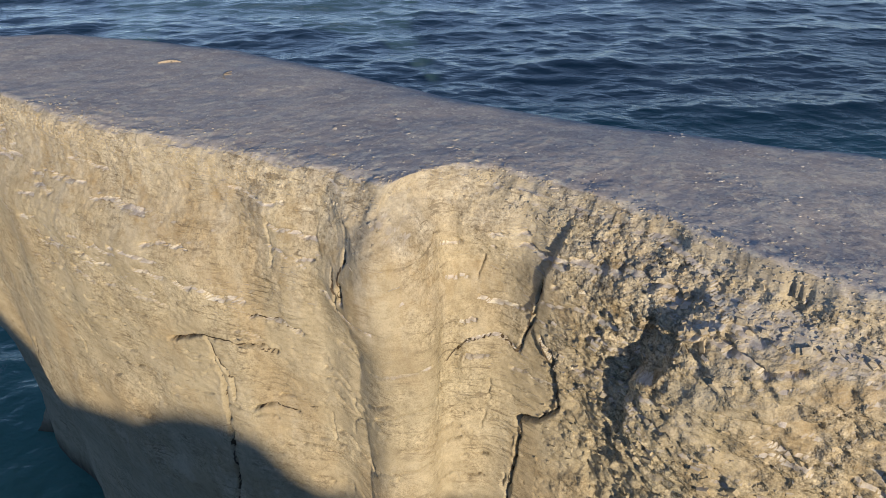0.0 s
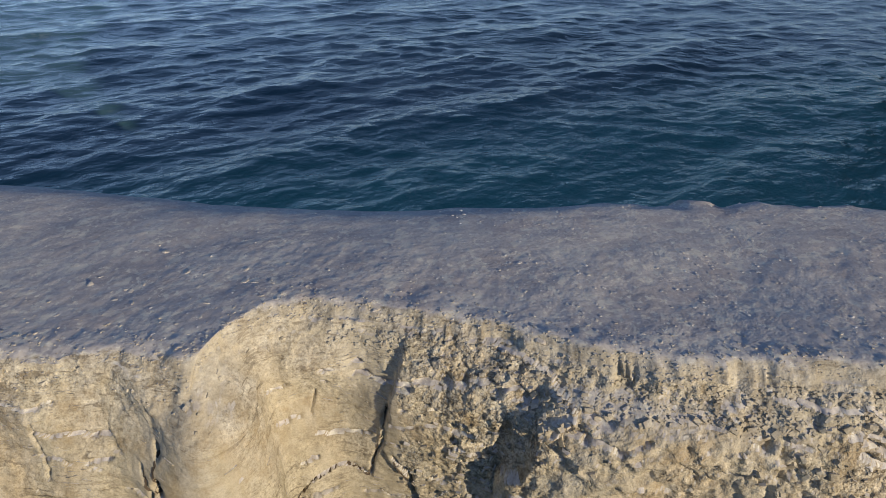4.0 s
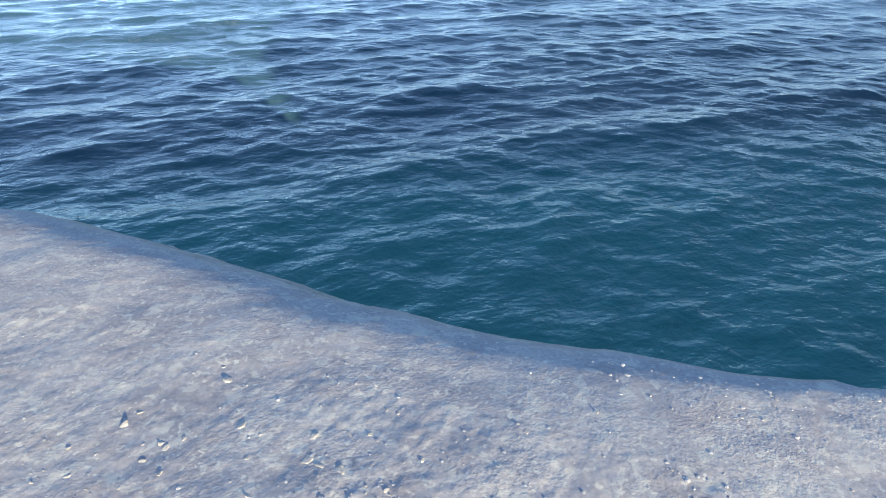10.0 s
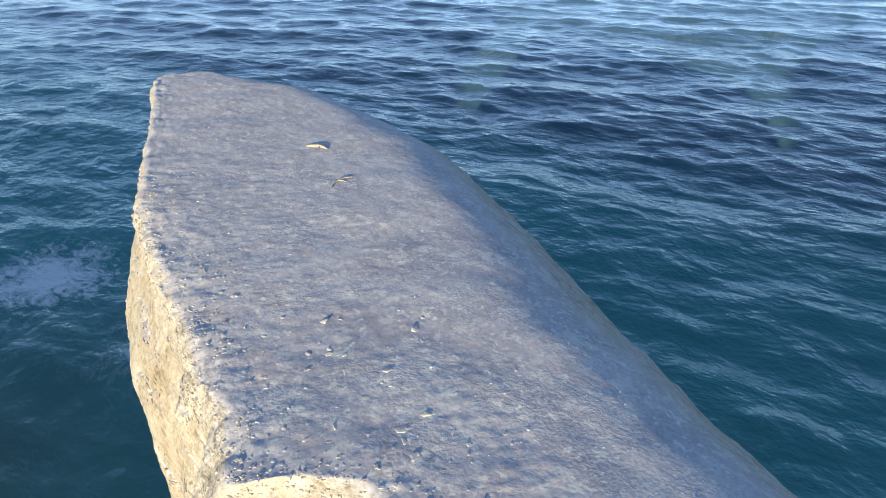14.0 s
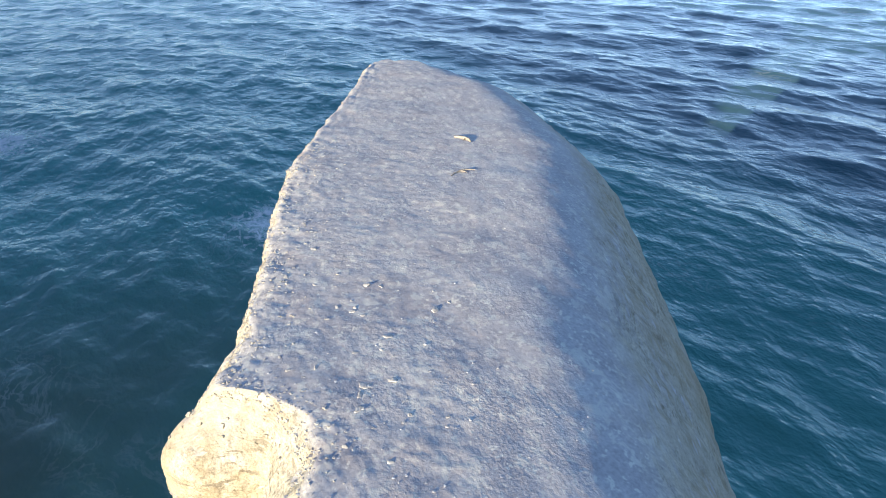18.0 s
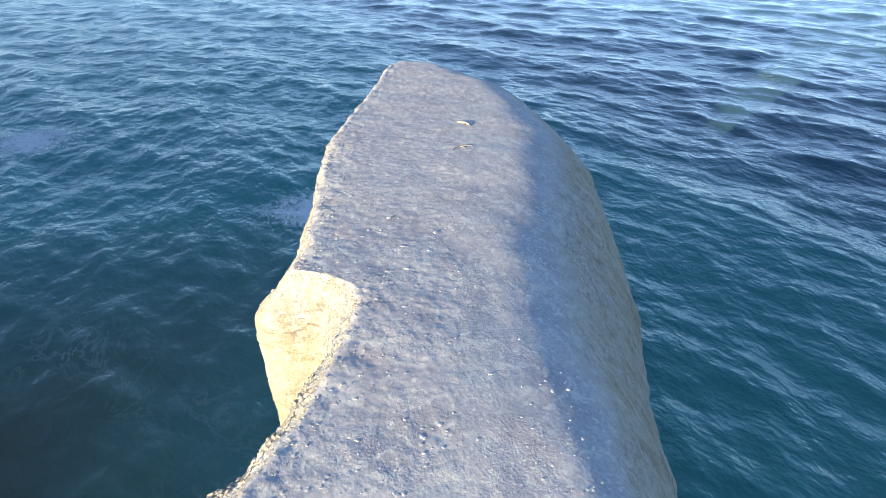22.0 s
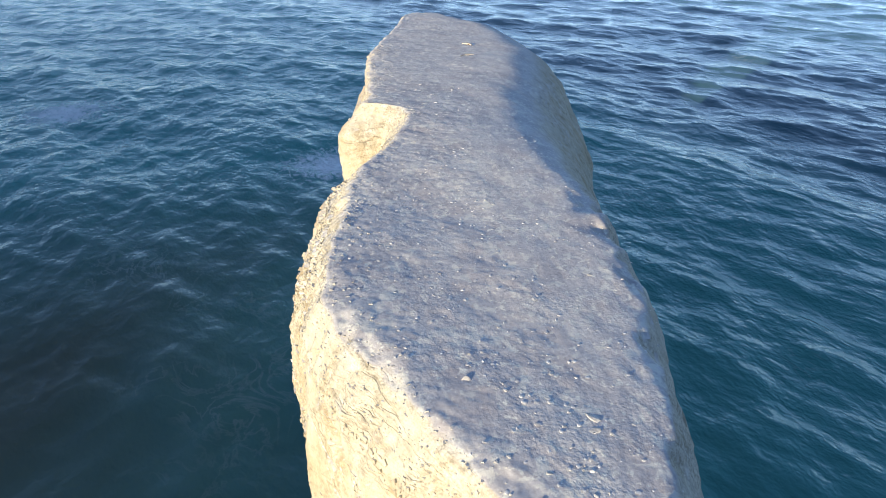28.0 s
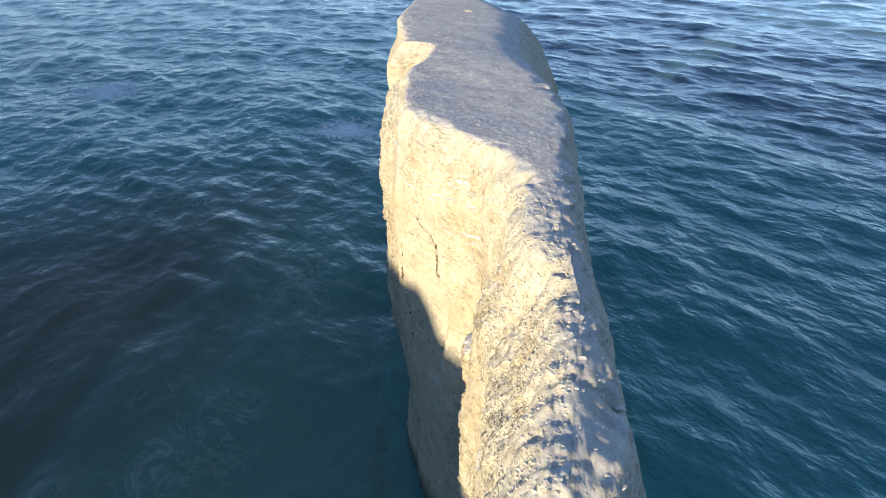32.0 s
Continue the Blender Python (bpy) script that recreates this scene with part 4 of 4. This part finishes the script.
# the larger ones, where they lie
BIG = [(2.75, 5.75, 0.20), (-0.79, 9.78, 0.19), (0.08, 8.72, 0.17), (0.02, 8.45, 0.22), (0.31, 8.24, 0.18), (-1.77, 9.29, 0.17), (-1.31, 8.90, 0.14),
       (1.07, 8.20, 0.11), (2.88, 8.44, 0.10), (0.65, 8.64, 0.12), (1.31, 7.13, 0.14), (-0.86, 10.02, 0.10), (-0.37, 7.55, 0.12), (-0.61, 9.03, 0.16),
       (-1.63, 9.46, 0.11), (-1.50, 8.77, 0.12), (-0.52, 8.59, 0.13), (-0.48, 8.12, 0.12), (0.13, 8.34, 0.12), (-1.34, 8.95, 0.11), (0.81, 8.95, 0.09),
       (9.27, 3.75, 0.15), (10.34, 4.50, 0.19), (10.48, 4.38, 0.17), (8.67, 4.61, 0.11), (9.62, 4.59, 0.12), (8.30, 6.33, 0.12), (7.25, 4.44, 0.12),
       (7.53, 4.36, 0.10), (10.59, 4.78, 0.10), (0.42, 8.68, 0.11)]
for x, y, size in BIG:
    place_stone(x, y, 0.85 * size, "bleached pale stone lying on the guano-crusted top")
# smaller ones, thickest behind the sunlit edge and on the eastern spur
for _ in range(170):
    k = rnd.random()
    if k < 0.50:
        s0 = rnd.uniform(12.5, 31.0)
        q = along(SUNNY, np.array([s0]))[0]
        x, y = q[0] + rnd.gauss(0, 0.3) + 0.25, q[1] + 0.25 + abs(rnd.gauss(0, 1.0))
    else:
        s0 = rnd.uniform(31.0, 39.0)
        q = along(SUNNY, np.array([s0]))[0]
        u = rnd.uniform(0.1, 1.3)
        x, y = q[0] + 0.62 * u, q[1] + 0.75 * u
    place_stone(x, y, rnd.uniform(0.04, 0.085) if s0 < 31 else rnd.uniform(0.05, 0.15), "small whitish stone stuck in the guano crust" if s0 < 31 else "broken pale stone among the rubble of the spur")


def build_pebbles():
    bm = bmesh.new()
    bmesh.ops.create_icosphere(bm, subdivisions=1, radius=1.0)
    base = np.array([v.co[:] for v in bm.verts])
    faces = np.array([[v.index for v in f.verts] for f in bm.faces])
    bm.free()
    rng = np.random.default_rng(3)
    allv, allf, n = [], [], 0
    tries = 0
    while n < 1600 and tries < 9000:
        tries += 1
        k = rng.random()
        if k < 0.28:
            q = along(SUNNY, np.array([rng.uniform(11.0, 31.0)]))[0]
            x, y = q[0] + 0.1 + rng.normal(0, 0.4), q[1] + 0.12 + abs(rng.normal(0, 1.1))
        elif k < 0.42:
            q = along(SUNNY, np.array([rng.uniform(31.0, 40.0)]))[0]
            u = rng.uniform(0.02, 1.5)
            x, y = q[0] + 0.62 * u, q[1] + 0.75 * u
        else:
            x = rng.uniform(-9, 17) if k < 0.62 else rng.uniform(3.0, 16.5)
            y = np.interp(x, [-9, -1, 4, 13, 17], [12.5, 8.5, 5.5, 2.8, -1.0]) + rng.uniform(0, 3.5 if x < 12 else 2.0)
        # they gather in patches
        if noise.noise((x * 0.9, y * 0.9, 3.0)) + 0.4 * noise.noise((x * 3, y * 3, 1.0)) < rng.uniform(-0.45, 0.25):
            continue
        p, nrm = ground(x, y)
        if p is None or p.z < 12.0:
            continue
        r = 0.006 + 0.014 * rng.random() ** 2.5
        if x > 3:
            r *= 1.35 if x < 12.5 else 1.5
        a = rng.random() * 6.28
        v = base * (1 + 0.22 * rng.normal(size=(len(base), 1))) * [r * rng.uniform(0.8, 1.4), r, r * rng.uniform(0.12, 0.25)]
        v = np.column_stack([v[:, 0] * math.cos(a) - v[:, 1] * math.sin(a), v[:, 0] * math.sin(a) + v[:, 1] * math.cos(a), v[:, 2]])
        allv.append(v + np.array(p[:]) + [0, 0, 0.2 * r])
        allf.append(faces + n * len(base))
        n += 1
    me = bpy.data.meshes.new("pebbles")
    me.from_pydata(np.concatenate(allv).tolist(), [], np.concatenate(allf).tolist())
    me.materials.append(PEBBLE)
    return me


tagged(new("pebbles", build_pebbles()), "whitish pebbles and crumbs scattered over the guano crust", "pebbles", kind="stuff")


def driftwood(name, x, y, turn, length, thick, label, kind):
    """A bleached bent branch with a side stub, tapered."""
    p, n = ground(x, y)
    curve = bpy.data.curves.new(name, "CURVE")
    curve.dimensions, curve.bevel_depth, curve.bevel_resolution, curve.resolution_u = "3D", thick, 3, 8
    for pts in ([(-0.5, 0.0, 0.01, 0.7), (-0.3, 0.10, 0.015, 1.0), (0.0, 0.14, 0.02, 1.1), (0.3, 0.08, 0.015, 0.9), (0.5, -0.06, 0.005, 0.4)],
                [(0.0, 0.14, 0.02, 0.8), (0.08, 0.03, 0.015, 0.6), (0.1, -0.12, 0.005, 0.3)]):
        sp = curve.splines.new("POLY")
        sp.points.add(len(pts) - 1)
        for q, (a, b, c, r) in zip(sp.points, pts):
            q.co, q.radius = (a * length, b * length, c, 1), r
    tmp = bpy.data.objects.new("tmp", curve)
    scene.collection.objects.link(tmp)
    bpy.context.view_layer.update()
    me = bpy.data.meshes.new_from_object(tmp.evaluated_get(bpy.context.evaluated_depsgraph_get()))
    bpy.data.objects.remove(tmp)
    me.materials.clear()
    me.materials.append(WOOD)
    ob = new(name, me)
    ob.matrix_world = Matrix.Translation(p) @ pose(0, 0, 0, 0, 0, turn)
    return tagged(ob, label, kind)


driftwood("driftwood", -5.95, 13.52, 20, 0.45, 0.030, "bleached bent driftwood branch on the bare guano", "driftwood")
# stands for a short pale mark of unknown nature, built as a small branch
driftwood("stick", -4.40, 12.51, 97, 0.55, 0.016, "short pale stick-shaped piece on the bare guano", "stick")
